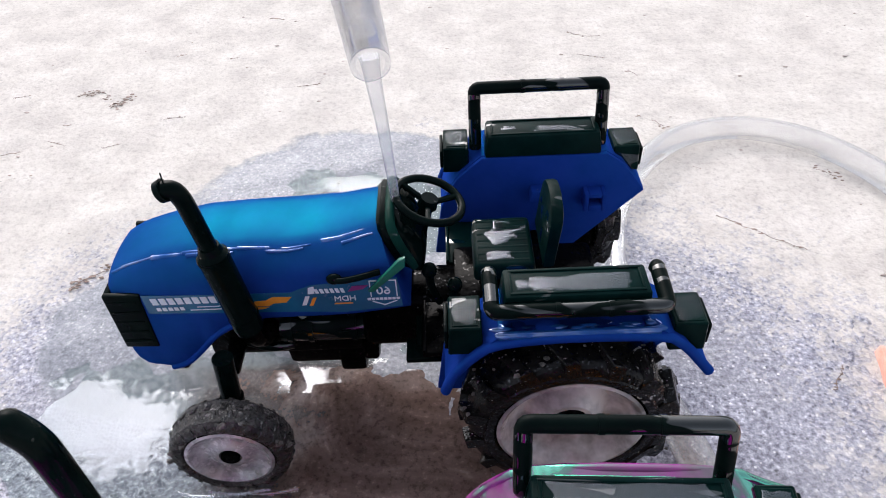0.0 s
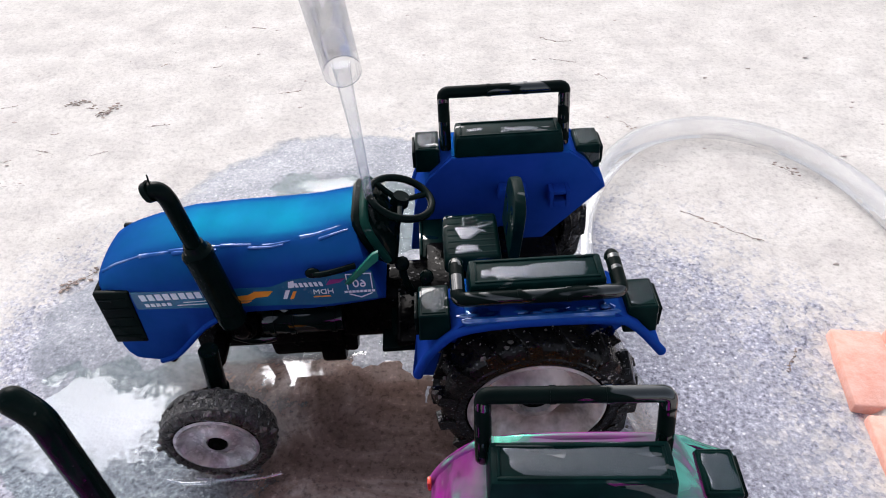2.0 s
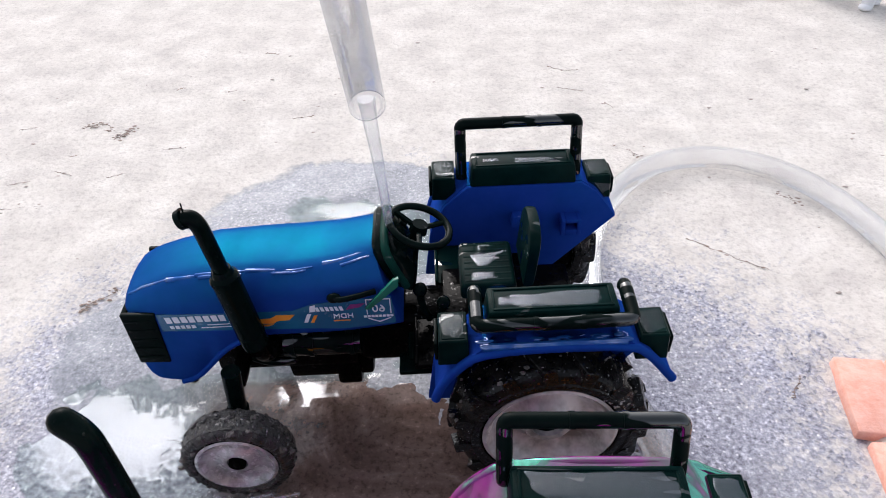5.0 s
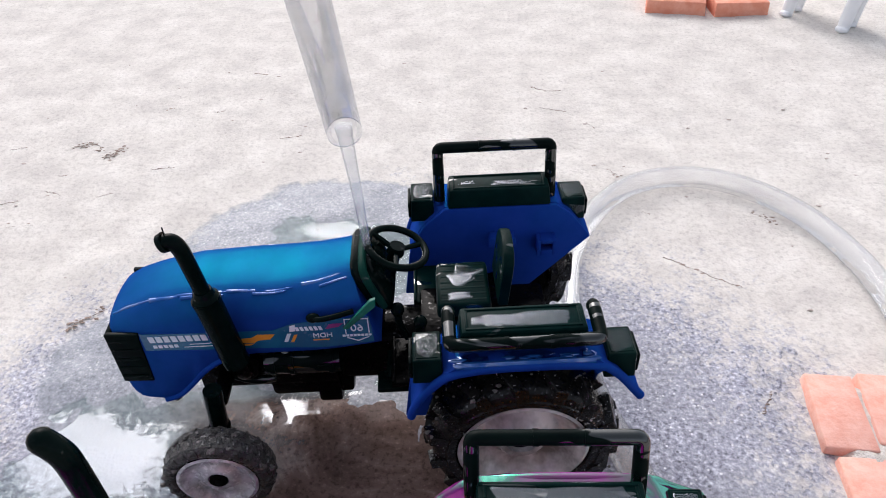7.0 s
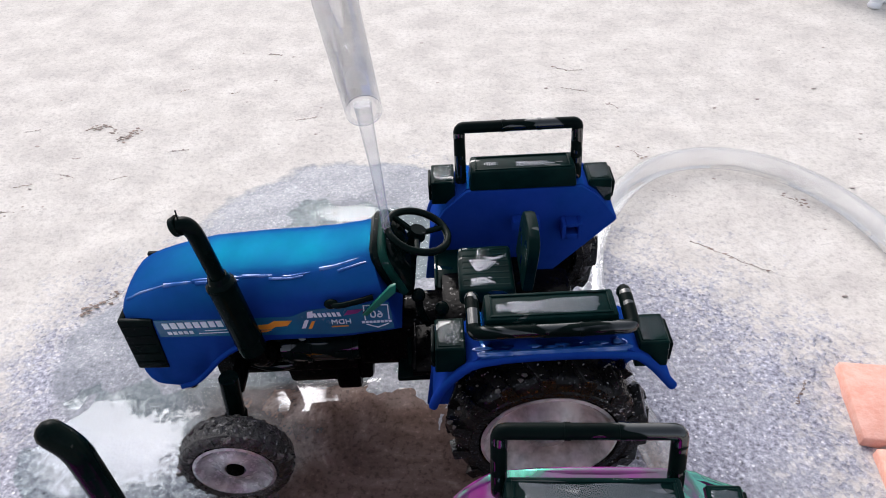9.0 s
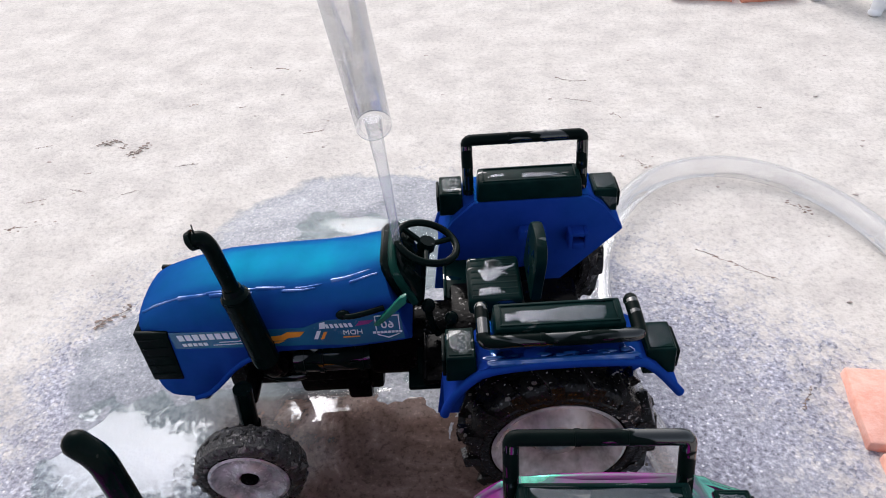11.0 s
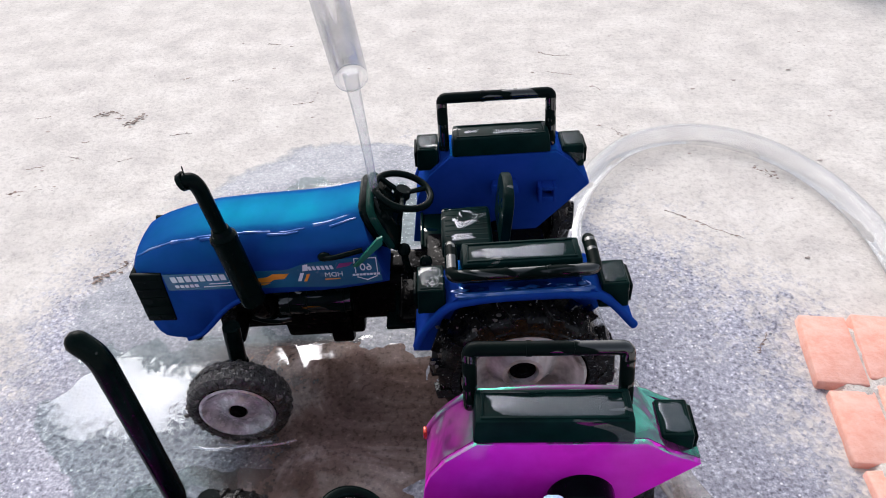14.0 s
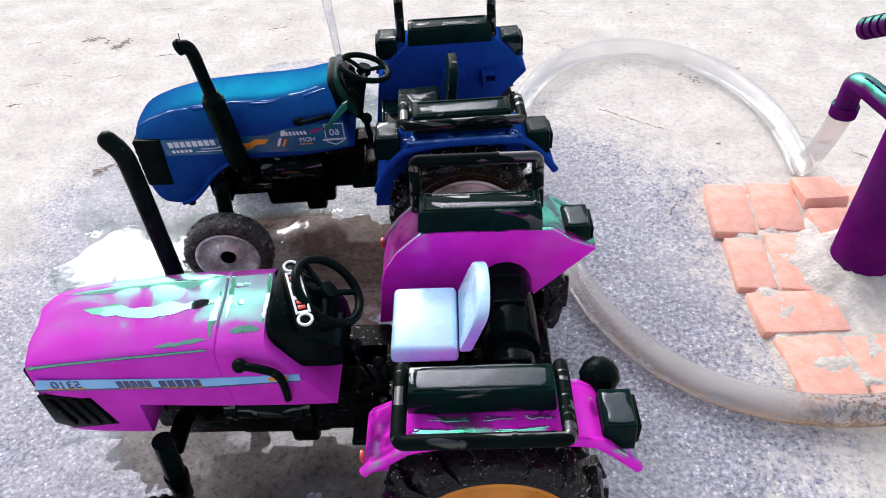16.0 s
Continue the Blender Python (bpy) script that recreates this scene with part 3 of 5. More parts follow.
def bars(bm, x0, x1, z0, z1, count, y, slant=0.3, gap=0.3):
    """A row of plain upright bars where writing stands."""
    w = (x1 - x0) / count
    for i in range(count):
        a = x0 + i * w
        prism(bm, [(a, z0), (a + w * (1 - gap), z0), (a + w * (1 - gap) + slant, z1), (a + slant, z1)], y, y - 0.15, 0)


# ---- wheels ----


def tyre(bm, cx, cy, r, width, lugs, lug_h, rim, seg=56):
    """cy: the middle of the tread. A carcass with rounded shoulders, and slanting lugs in two rows."""
    h = width / 2
    c = r - lug_h
    lathe(bm, [(-h * 0.72, rim), (-h * 0.98, rim + 1.2), (-h, (rim + c) / 2), (-h * 0.92, c - 1.5), (-h * 0.7, c - 0.3), (0, c), (h * 0.7, c - 0.3), (h * 0.92, c - 1.5), (h, (rim + c) / 2), (h * 0.98, rim + 1.2), (h * 0.72, rim)], (cx, cy, r), seg)
    if width > 12:
        lathe(bm, [(-h * 1.0, rim + 3.2), (-h * 1.05, rim + 3.6), (-h * 1.0, rim + 4.0)], (cx, cy, r), seg, False)


def lug_mesh(r, width, lugs, lug_h, s, rubber, rim):
    """One slanting lug about the wheel's middle, reaching down its shoulder."""
    h, c, step = width / 2, r - lug_h, 2 * math.pi / lugs
    bm = bmesh.new()
    v = []
    for rr, tight in ((c - 0.6, 1.0), (r, 0.82)):
        for yy, lead in ((0.06, 0.26), (0.98, -0.10)):
            drop = 1.6 if yy > 0.5 else 0.0
            for w in (-0.19, 0.19):
                a = step * (lead + w * tight)
                v.append(bm.verts.new(((rr - drop) * math.cos(a), s * h * yy, (rr - drop) * math.sin(a))))
    deep = c - (c - rim) * 0.5
    low = [bm.verts.new((deep * math.cos(step * (w - 0.14)), s * h * 1.05, deep * math.sin(step * (w - 0.14)))) for w in (-0.17, 0.17)]
    for q in ((v[4], v[5], v[7], v[6]), (v[0], v[4], v[6], v[2]), (v[1], v[3], v[7], v[5]), (v[0], v[1], v[5], v[4]), (v[6], v[7], low[1], low[0]), (v[2], v[6], low[0]), (v[3], low[1], v[7]), (v[2], low[0], low[1], v[3]), (v[0], v[2], v[3], v[1])):
        bm.faces.new(q)
    bmesh.ops.bevel(bm, geom=[e for e in bm.edges if all(q in (v[4], v[5], v[6], v[7]) for q in e.verts)], offset=0.25, segments=1, affect="EDGES")
    bmesh.ops.recalc_face_normals(bm, faces=bm.faces)
    bmesh.ops.scale(bm, vec=(MM, MM, MM), verts=bm.verts)
    me = bpy.data.meshes.new("tread_lug")
    bm.to_mesh(me)
    bm.free()
    me.materials.append(rubber)
    return me


LUGS = {}


def add_lugs(parent, cx, cy, r, width, lugs, lug_h, rubber, rim):
    for s in (-1, 1):
        key = (r, lugs, s, rubber.name)
        if key not in LUGS:
            LUGS[key] = lug_mesh(r, width, lugs, lug_h, s, rubber, rim)
        for i in range(lugs):
            ob = new("tread_lug", LUGS[key])
            ob.parent = parent
            turn = 360 / lugs * (i + (0.5 if s > 0 else 0))
            ob.matrix_basis = pose((cx + MID[0]) * MM, cy * MM, r * MM, 0, turn, 0)


def wheel(parent, side, cx, mid_y, r, width, rim, lugs, lug_h, rubber, rim_mat, kind, rim_label, dish=2.5, muddy=0.0):
    y = side * mid_y
    bm = bmesh.new()
    tyre(bm, cx, y, r, width, lugs, lug_h, rim)
    if muddy:
        for v in bm.verts:
            v.co += Vector((noise.noise(v.co * 0.55), 0.6 * noise.noise(v.co * 0.5 + Vector((7, 3, 1))), noise.noise(v.co * 0.6 + Vector((1, 9, 4))))) * muddy
    w = part(kind, bm, rubber, parent)
    if muddy:
        clods = random.Random(int(cx + side * 3))
        for k in range(34):
            bm = bmesh.new()
            a, rr = clods.uniform(0, 6.28), r - clods.uniform(0.5, 4.0)
            ball(bm, (cx + rr * math.cos(a), y + side * clods.uniform(-0.5, 0.52) * width, r + rr * math.sin(a)), clods.uniform(0.4, 1.1) * (1.0 if width < 12 else 0.55), (1.2, 1.0, 0.9), 0.9)
            part("mud_clod", bm, MUD, w)
    add_lugs(w, cx, y, r, width, lugs, lug_h, rubber, rim)
    bm = bmesh.new()
    o = side
    h = width / 2
    lip = h * 0.92
    lathe(bm, [(o * lip, rim + 0.4), (o * (lip + 0.3), rim - 0.5), (o * (lip - 0.6), rim - 1.5), (o * (lip - dish * 0.55), rim * 0.84), (o * (lip - dish * 0.9), rim * 0.70), (o * (lip - dish), rim * 0.60), (o * (lip - dish * 0.92), rim * 0.52), (o * (lip - dish * 0.55), rim * 0.42), (o * (lip - dish * 0.35), rim * 0.34), (o * (lip - dish * 0.38), rim * 0.26), (o * (lip - dish * 1.6), rim * 0.245), (o * (lip - dish * 1.6), 0.05)], (cx, y, r), 56, False)
    part("rim", bm, rim_mat, w, rim_label)
    bm = bmesh.new()
    lathe(bm, [(-o * h * 0.9, rim + 0.3), (-o * h * 0.6, rim - 1.0), (-o * h * 0.2, rim * 0.6), (-o * h * 0.2, 0.05)], (cx, y, r), 48, False)
    part("rim_back", bm, CHASSIS, w, "dark back of the rim")
    bm = bmesh.new()
    yo = y + o * (h * 0.92 - dish * (0.55 if width > 12 else 0.1))
    tube(bm, [(cx, yo - o * 3, r), (cx, yo, r)], rim * 0.22, 20, 0)
    ball(bm, (cx, yo, r), rim * 0.10, (1, 0.6, 1))
    part("hub_cap", bm, CHASSIS, w, "black hub")
    return w


# ---- tractors ----


def thing(name, x, y, turn, label, category, group=""):
    ob = new(name)
    ob.empty_display_size = 0.01
    ob.matrix_world = pose(x, y, 0, 0, 0, turn)
    return tagged(ob, label, category, group)


def ribbon(bm, line, thick, y0, y1):
    """A bent strip under a line in x and z."""
    n = len(line)
    below = []
    for i, (x, z) in enumerate(line):
        xa, za = line[max(i - 1, 0)]
        xb, zb = line[min(i + 1, n - 1)]
        d = math.hypot(xb - xa, zb - za)
        below.append((x + thick * (zb - za) / d, z - thick * (xb - xa) / d))
    q = [[bm.verts.new((x, y, z)) for x, z in row] for y in (y0, y1) for row in (line, below)]
    ta, ba, tb, bb = q
    for i in range(n - 1):
        for f in ((ta[i], ta[i + 1], tb[i + 1], tb[i]), (ba[i], bb[i], bb[i + 1], ba[i + 1]), (ta[i], ba[i], ba[i + 1], ta[i + 1]), (tb[i], tb[i + 1], bb[i + 1], bb[i])):
            bm.faces.new(f)
    for i in (0, n - 1):
        bm.faces.new((ta[i], tb[i], bb[i], ba[i]))


FENDER = [(85, 46), (86.5, 51), (90.5, 57.5), (98, 64.6), (136, 64.6), (141.5, 60.5), (149, 50.2)]


def fender(parent, side, paint, dx, drop, top_paint=None, tail=0.0, head=0.0, inset=0.0, lift=0.0):
    """A mudguard: an inner plate with brackets, a bent top strip with a lip, and what is moulded on it."""
    pts = [(x + dx, z + lift + (tail if x > 145 else head if x < 86 else head * 0.6 if x < 88 else 0)) for x, z in FENDER]
    inner = [(82.5 + dx, 27 + lift), *pts, (124 + dx, 24 + drop + lift)]
    bm = bmesh.new()
    ys = sorted((side * (27.2 - inset), side * (28.8 - inset)))
    prism(bm, inner, ys[0], ys[1], 0.35)
    plate = part("fender", bm, paint, parent)
    bm = bmesh.new()
    ribbon(bm, pts, 1.4, side * (28.85 - inset), side * (43.0 - inset))
    rim_line = [(x, side * (43.0 - inset), z - 0.9) for x, z in pts]
    tube(bm, rim_line, 1.3, 12, 2)
    part("fender_top", bm, top_paint or paint, plate)
    return plate


def fender_box(parent, side, x0, x1, z0, y_in, y_out, tall, mat):
    bm = bmesh.new()
    ys = sorted((side * y_in, side * y_out))
    box(bm, x0, x1, ys[0], ys[1], z0, z0 + tall, 0.7, (0.8, 0.5))
    pad = part("fender_box", bm, mat, parent)
    bm = bmesh.new()
    zt = z0 + tall
    for a in ((x0 + 2, x1 - 2, ys[0] + 1.3, ys[0] + 2.0), (x0 + 2, x1 - 2, ys[1] - 2.0, ys[1] - 1.3), (x0 + 2, x0 + 2.7, ys[0] + 2, ys[1] - 2), (x1 - 2.7, x1 - 2, ys[0] + 2, ys[1] - 2)):
        box(bm, *a, zt - 0.1, zt + 0.35, 0.15)
    part("raised_border", bm, mat, pad)
    return pad


def wet_sheen(parent, cx, cy, z, lx, ly, seedling, material=SHEET, ragged=0.55):
    """An irregular, slightly domed sheet on a flat top, for standing water and put-in highlights."""
    bm = bmesh.new()
    mid = bm.verts.new((cx, cy, z + 0.12))
    rings = []
    for f, zz in ((0.7, 0.11), (0.93, 0.08), (1.0, 0.0)):
        ring = []
        for i in range(72):
            a = 2 * math.pi * i / 72
            ca, sa = math.cos(a), math.sin(a)
            # a squarish outline with bays
            q = 1 / max(abs(ca), abs(sa)) ** 0.7
            k = q * (1 - ragged * 0.5 + ragged * noise.noise(Vector((ca * 1.3, sa * 1.3, seedling))) + 0.2 * ragged * noise.noise(Vector((ca * 3, sa * 3, seedling + 4))))
            k = min(k, 1.0 / max(abs(ca), abs(sa)))
            ring.append(bm.verts.new((cx + lx * f * k * ca, cy + ly * f * k * sa, z + zz)))
        rings.append(ring)
    for i in range(72):
        j = (i + 1) % 72
        bm.faces.new((mid, rings[0][i], rings[0][j]))
        for ra, rb in zip(rings, rings[1:]):
            bm.faces.new((ra[i], rb[i], rb[j], ra[j]))
    return part("wet_sheen", bm, material, parent, "thin wet sheen lying on the top")


def guard_bar(parent, side, x0, x1, y_in, z_in, y_out, z_out, r=1.6):
    """A U-shaped bar hinged beside the box: upright, or folded down over the mudguard."""
    bm = bmesh.new()
    s = side
    a, b = Vector((0, s * y_in, z_in)), Vector((0, s * y_out, z_out))
    way = (b - a).normalized() * 3.4
    k = 3.4
    pts = [a + Vector((x0, 0, -1.2)), a + Vector((x0, 0, 0)), b - way + Vector((x0, 0, 0)), b + Vector((x0, 0, 0)), b + Vector((x0 + k, 0, 0)), b + Vector((x1 - k, 0, 0)), b + Vector((x1, 0, 0)), b - way + Vector((x1, 0, 0)), a + Vector((x1, 0, 0)), a + Vector((x1, 0, -1.2))]
    tube(bm, pts, r, 14, 2)
    for x in (x0 + (x1 - x0) * 0.36, x0 + (x1 - x0) * 0.66):
        tube(bm, [(x, s * y_out, z_out), (x + 1.2, s * y_out, z_out)], r * 1.08, 14, 0)
    return part("guard_bar", bm, BAR_BLACK, parent)


def lamp_box(parent, side, x0, x1, z0, z1, y_in, y_out, rear, film=None):
    bm = bmesh.new()
    ys = sorted((side * y_in, side * y_out))
    box(bm, x0, x1, ys[0], ys[1], z0, z1, 0.35, (0.4, 0.3), 1)
    box(bm, x0 + 1.2, x1 - 1.2, ys[0] + 1.2, ys[1] - 1.2, z1 - 0.2, z1 + 0.25, 0.1, seg=1)
    lamp = part("lamp_housing", bm, DAMP, parent, smooth=20)
    bm = bmesh.new()
    x = x1 if rear else x0 - 0.6
    box(bm, x - 0.2, x + 0.8, ys[0] + 1, ys[1] - 1, z0 + 1.2, z1 - 1.4, 0.3)
    part("lens", bm, BLACK, lamp)
    # sheet on the top: water, and reflected sky put in at the rear
    wet_sheen(lamp, (x0 + x1) / 2, (ys[0] + ys[1]) / 2, z1 + 0.3, (x1 - x0) / 2 - 0.7, (ys[1] - ys[0]) / 2 - 0.8, x0 * 0.37, film or DIM_SHEET, 0.3)
    return lamp


def lever(parent, base, top, r=1.2, knob=2.2):
    bm = bmesh.new()
    b, t = Vector(base), Vector(top)
    bend = b.lerp(t, 0.5) + Vector((-1.2, 0, 0))
    tube(bm, [b, bend, t], r, 10, 2)
    stick = part("gear_lever", bm, BAR_BLACK, parent)
    bm = bmesh.new()
    ball(bm, t, knob, (1, 1, 1.1))
    part("knob", bm, BLACK, stick)
    return stick


def steering(parent, centre, radius, tilt, thick=1.25):
    """Wheel with three spokes, a hub and its column; tilt: degrees by which it leans back."""
    c = Vector(centre)
    m = Matrix.Translation(c) @ Matrix.Rotation(radians(tilt), 4, "Y")
    bm = bmesh.new()
    tube(bm, [m @ Vector((radius * math.cos(a), radius * math.sin(a), 0)) for a in (2 * math.pi * k / 40 for k in range(40))], thick, 10, 0, closed=True)
    rim = part("steering_wheel", bm, BLACK, parent)
    for k in range(3):
        bm = bmesh.new()
        a = 2 * math.pi * k / 3 + 0.5
        tube(bm, [m @ Vector((math.cos(a), math.sin(a), -1.0)), m @ Vector((radius * math.cos(a), radius * math.sin(a), 0))], 0.85, 8, 0)
        part("spoke", bm, BLACK, rim)
    bm = bmesh.new()
    tube(bm, [m @ Vector((0, 0, 0.8)), m @ Vector((0, 0, -2))], (2.4, 2.8), 16, 0)
    tube(bm, [m @ Vector((0, 0, -2)), m @ Vector((0, 0, -12))], (1.8, 2.4), 14, 0)
    part("column", bm, BLACK, rim)
    return rim


def chassis(parent, near_filter=True):
    """Engine block, gearbox, sump, rear axle and the front axle with its posts."""
    bm = bmesh.new()
    box(bm, 14, 60, -9.5, 9.5, 22, 45, 1.2)
    box(bm, 20, 34, -13, 13, 27, 38, 1.0)
    body = part("engine_block", bm, CHASSIS, parent)
    bm = bmesh.new()
    box(bm, 36, 64, -7, 7, 13.5, 26, 1.5, (-1, 0))
    box(bm, 51.5, 60, -8.5, 8.5, 10.5, 22, 1.5)
    part("sump", bm, CHASSIS, body)
    bm = bmesh.new()
    tube(bm, [(38, -11, 36), (62, -11, 36)], 4.6, 22, 0)
    for x in (40, 46, 58.5):
        tube(bm, [(x, -11, 36), (x + 1.4, -11, 36)], 5.1, 22, 0)
    part("air_filter", bm, BAR_BLACK, body)
    for k in range(5):
        bm = bmesh.new()
        tube(bm, [(30 + 7 * k, -10, 40.5), (31 + 7 * k, -12, 42)], 1.6, 10, 0)
        part("engine_fitting", bm, BAR_BLACK, body)
    bm = bmesh.new()
    tube(bm, [(26, -11.5, 31), (34, -14, 30), (40, -12, 29)], 1.5, 10)
    part("engine_pipe", bm, BAR_BLACK, body)
    bm = bmesh.new()
    box(bm, 58, 92, -8.5, 8.5, 20, 42, 5.0, seg=4)
    box(bm, 88, 130, -12, 12, 18, 44, 2.0)
    tube(bm, [(115, -33, 29.4), (115, 33, 29.4)], 6, 20, 0)
    part("gearbox", bm, CHASSIS, parent)
    for s in (-1, 1):
        bm = bmesh.new()
        ys = sorted((s * 8, s * 27))
        front = 79 if s < 0 else 86
        box(bm, front, 97, ys[0], ys[1], 38.5, 40.5, 0.4)
        box(bm, front, front + 1, ys[0], ys[1], 40, 41.5, 0.3)
        part("footboard", bm, CHASSIS if s < 0 else GREENISH, parent)
        if s > 0:
            continue
        bm = bmesh.new()
        ys = sorted((s * 16, s * 24))
        box(bm, 74, 86, ys[0], ys[1], 32.5, 34.3, 0.6)
        tube(bm, [(78, s * 10, 36), (78, s * 19, 33.4)], 1.4, 10, 0)
        part("step", bm, BLACK, parent)
    bm = bmesh.new()
    box(bm, 22.4, 27, -24, 24, 30, 34.5, 1.2)
    tube(bm, [(24.5, 0, 38), (24.5, 0, 26)], 4, 16, 0)
    axle = part("front_axle", bm, CHASSIS, parent)
    for s in (-1, 1):
        bm = bmesh.new()
        tube(bm, [(24.4, s * 25.5, 40), (21.9, s * 25.5, 12)], 2.9, 18, 0)
        tube(bm, [(22.9, s * 25.5, 23), (22.6, s * 25.5, 20)], 3.4, 18, 0)
        tube(bm, [(22.3, s * 25.5, 16), (24.5, s * 33, 17)], 2.2, 12, 0)
        part("axle_post", bm, BLACK, axle)


def seat(parent, x0, x1, zs, half, mat, back_x, back_z, back_half, thick=3.4, lean=0.10, ribs=7):
    bm = bmesh.new()
    box(bm, x0, x1, -half, half, zs - 5.5, zs, 1.4, (0.5, 0.6), 3)
    cushion = part("seat", bm, mat, parent)
    for k in range(ribs):
        y = (k - 3) * (half - 2) / 3.3
        bm = bmesh.new()
        tube(bm, [(x0 + 1.6, y, zs - 1.05), (x1 - 1.8, y, zs - 1.05)], 1.18, 14, 0)
        part("seat_rib", bm, mat, cushion)
    bm = bmesh.new()
    prof = []
    k = 14
    for i in range(k + 1):
        a = math.pi * i / k
        prof.append((back_half * math.cos(a), zs + (back_z - zs) * (0.55 + 0.45 * math.sin(a) ** 0.6)))
    outline = [(back_half, zs - 2)] + prof + [(-back_half, zs - 2)]
    front = [Vector((back_x + lean * (z - zs), y, z)) for y, z in outline]
    rear = [p + Vector((thick, 0, 0)) for p in front]
    va, vb = [bm.verts.new(p) for p in front], [bm.verts.new(p) for p in rear]
    n = len(va)
    fs = [bm.faces.new(va), bm.faces.new(vb[::-1])] + [bm.faces.new((va[i], vb[i], vb[(i + 1) % n], va[(i + 1) % n])) for i in range(n)]
    bmesh.ops.recalc_face_normals(bm, faces=fs)
    bmesh.ops.bevel(bm, geom=[e for f in fs[:2] for e in f.edges], offset=0.7, segments=2, affect="EDGES", profile=0.5)
    part("backrest", bm, mat, cushion)
    bm = bmesh.new()
    box(bm, x0 + 4, x1 - 3, -5, 5, 42, zs - 5, 0.6)
    part("seat_post", bm, CHASSIS, cushion)
    return cushion


# ---- the blue tractor ----
BX, BY, BTURN = 0.00789, 0.14697, 6.0
blue = thing("toy_tractor", BX, BY, BTURN, "wet blue plastic toy tractor with muddy tyres standing in a puddle", "toy tractor", "toy tractors")


def blue_hood(parent):
    low = [(-6, 27), (-3, 25.5), (4, 24), (9, 25.5), (14, 30.5), (20, 37.5), (27, 42), (34, 43.2), (56, 43.4), (66, 45.2), (76, 47.6)]
    wide = [(-6.6, 13.4), (-5.4, 14.8), (-1, 15.5), (4, 15.5), (76, 15.5)]
    crease = [(-6.6, 56.4), (-5, 58.4), (0, 61.2), (8, 63.8), (20, 66.0), (34, 66.6), (46, 66.7), (58, 68.0), (66, 70.0), (76, 71)]
    deck = [(-6, 8.0), (-3, 8.6), (8, 8.6), (20, 9.4), (45, 10.2), (58, 9.0), (66, 7.8), (76, 7.6)]
    sections = []
    xs = [-6.6, -5.9, -4.8, -3, -1, 1.5, 4, 6.5, 9, 11.5, 14, 17, 20, 23.5, 27, 31, 36, 42, 48, 53, 58, 62, 66, 69]
    for x in xs:
        w, zc, zb, c = between(wide, x), between(crease, x), between(low, x), between(deck, x)
        if x < -4:
            zb += (-4 - x) * 1.5
        zs, zt, d = zc - 9, zc + 1.0, w - c
        half = [(w - 1.2, zb), (w, zb + 1.5), (w, zb + (zs - zb) * 0.5), (w, zs), (w - d * 0.16, zs + 3.4), (w - d * 0.44, zs + 6.4), (w - d * 0.76, zs + 8.2), (c, zc), (c * 0.7, zc + 0.55), (c * 0.35, zt - 0.1), (0, zt)]
        ring = [(-y, z) for y, z in half] + [(y, z) for y, z in reversed(half[:-1])]
        sections.append([Vector((x + max(0, (x - 50) / 19) * (72 - z) * 0.27, y, z)) for y, z in ring])
    bm = bmesh.new()
    loft(bm, sections)
    hood = part("hood", bm, SKY_SHEEN_BLUE, parent, "glossy wet blue hood", 50)
    # highlights of the near crease, modelled as bright wet streaks
    runs = random.Random(17)
    pieces = [(-4.5, 9, 0.7, 0.6)]
    for row, start in ((0.5, 8), (1.7, 18)):
        x = start
        while x < 66:
            long = runs.uniform(4, 13)
            pieces.append((x, min(x + long, 69), row + runs.uniform(-0.35, 0.45), runs.uniform(0.45, 1.0)))
            x += long + runs.uniform(-1.0, 3.5) * (1 if row < 1 else 3)
    for x0, x1, dy, r in pieces:
        bm = bmesh.new()
        xs = [x0 + (x1 - x0) * k / 9 for k in range(10)]
        tube(bm, [(x + max(0, (x - 50) / 19) * (72 - between(crease, x)) * 0.27, -(between(deck, x) + dy), between(crease, x) - 0.10 - 0.14 * dy * dy - r * 0.72) for x in xs], (r, r * 0.6), 14, 2)
        part("wet_highlight", bm, WET_HIGHLIGHT, hood, "bright wet streak standing in for a highlight")
    # flared edge over the front axle
    for s in (-1, 1):
        bm = bmesh.new()
        line = [(x, s * (15.4), between(low, x) + 0.9) for x in (4, 9, 14, 20, 27, 34)]
        tube(bm, line, 1.0, 10, 2)
        part("arch_edge", bm, BLUE, hood)
    # grille: side cheeks and front
    bm = bmesh.new()
    for s in (-1, 1):
        ys = sorted((s * 14.3, s * 16.0))
        prism(bm, [(-6.4, 55.8), (3.6, 55.4), (3.0, 34.6), (-6.4, 35.0)], ys[0], ys[1], 0.4)
    box(bm, -7.2, -5.6, -14.8, 14.8, 34.4, 54.4, 0.5)
    grille = part("grille", bm, BLACK, hood, "black front grille")
    for k in range(5):
        bm = bmesh.new()
        z = 37.2 + 3.9 * k
        for s in (-1, 1):
            ys = sorted((s * 15.8, s * 16.25))
            box(bm, -6.0, 2.2, ys[0], ys[1], z, z + 0.8, 0.2)
        box(bm, -7.7, -6.9, -14, 14, z, z + 1.1, 0.3)
        part("slat", bm, BLACK, grille)
    bm = bmesh.new()
    tube(bm, [(6.5, -13, 25), (6.5, -13, 22.4)], (2.2, 1.4), 14, 0)
    part("drain_plug", bm, CHASSIS, hood)
    # side stickers
    for s in (-1, 1):
        bm = bmesh.new()
        ys = sorted((s * 15.45, s * 15.62))
        prism(bm, [(4.2, 48.2), (24, 47.4), (46, 46.6), (58, 45.8), (74, 47.4), (73.2, 58.2), (62, 57.6), (50, 56.6), (44, 54.2), (24, 54.4), (4.0, 55.2)], ys[0], ys[1], 0)
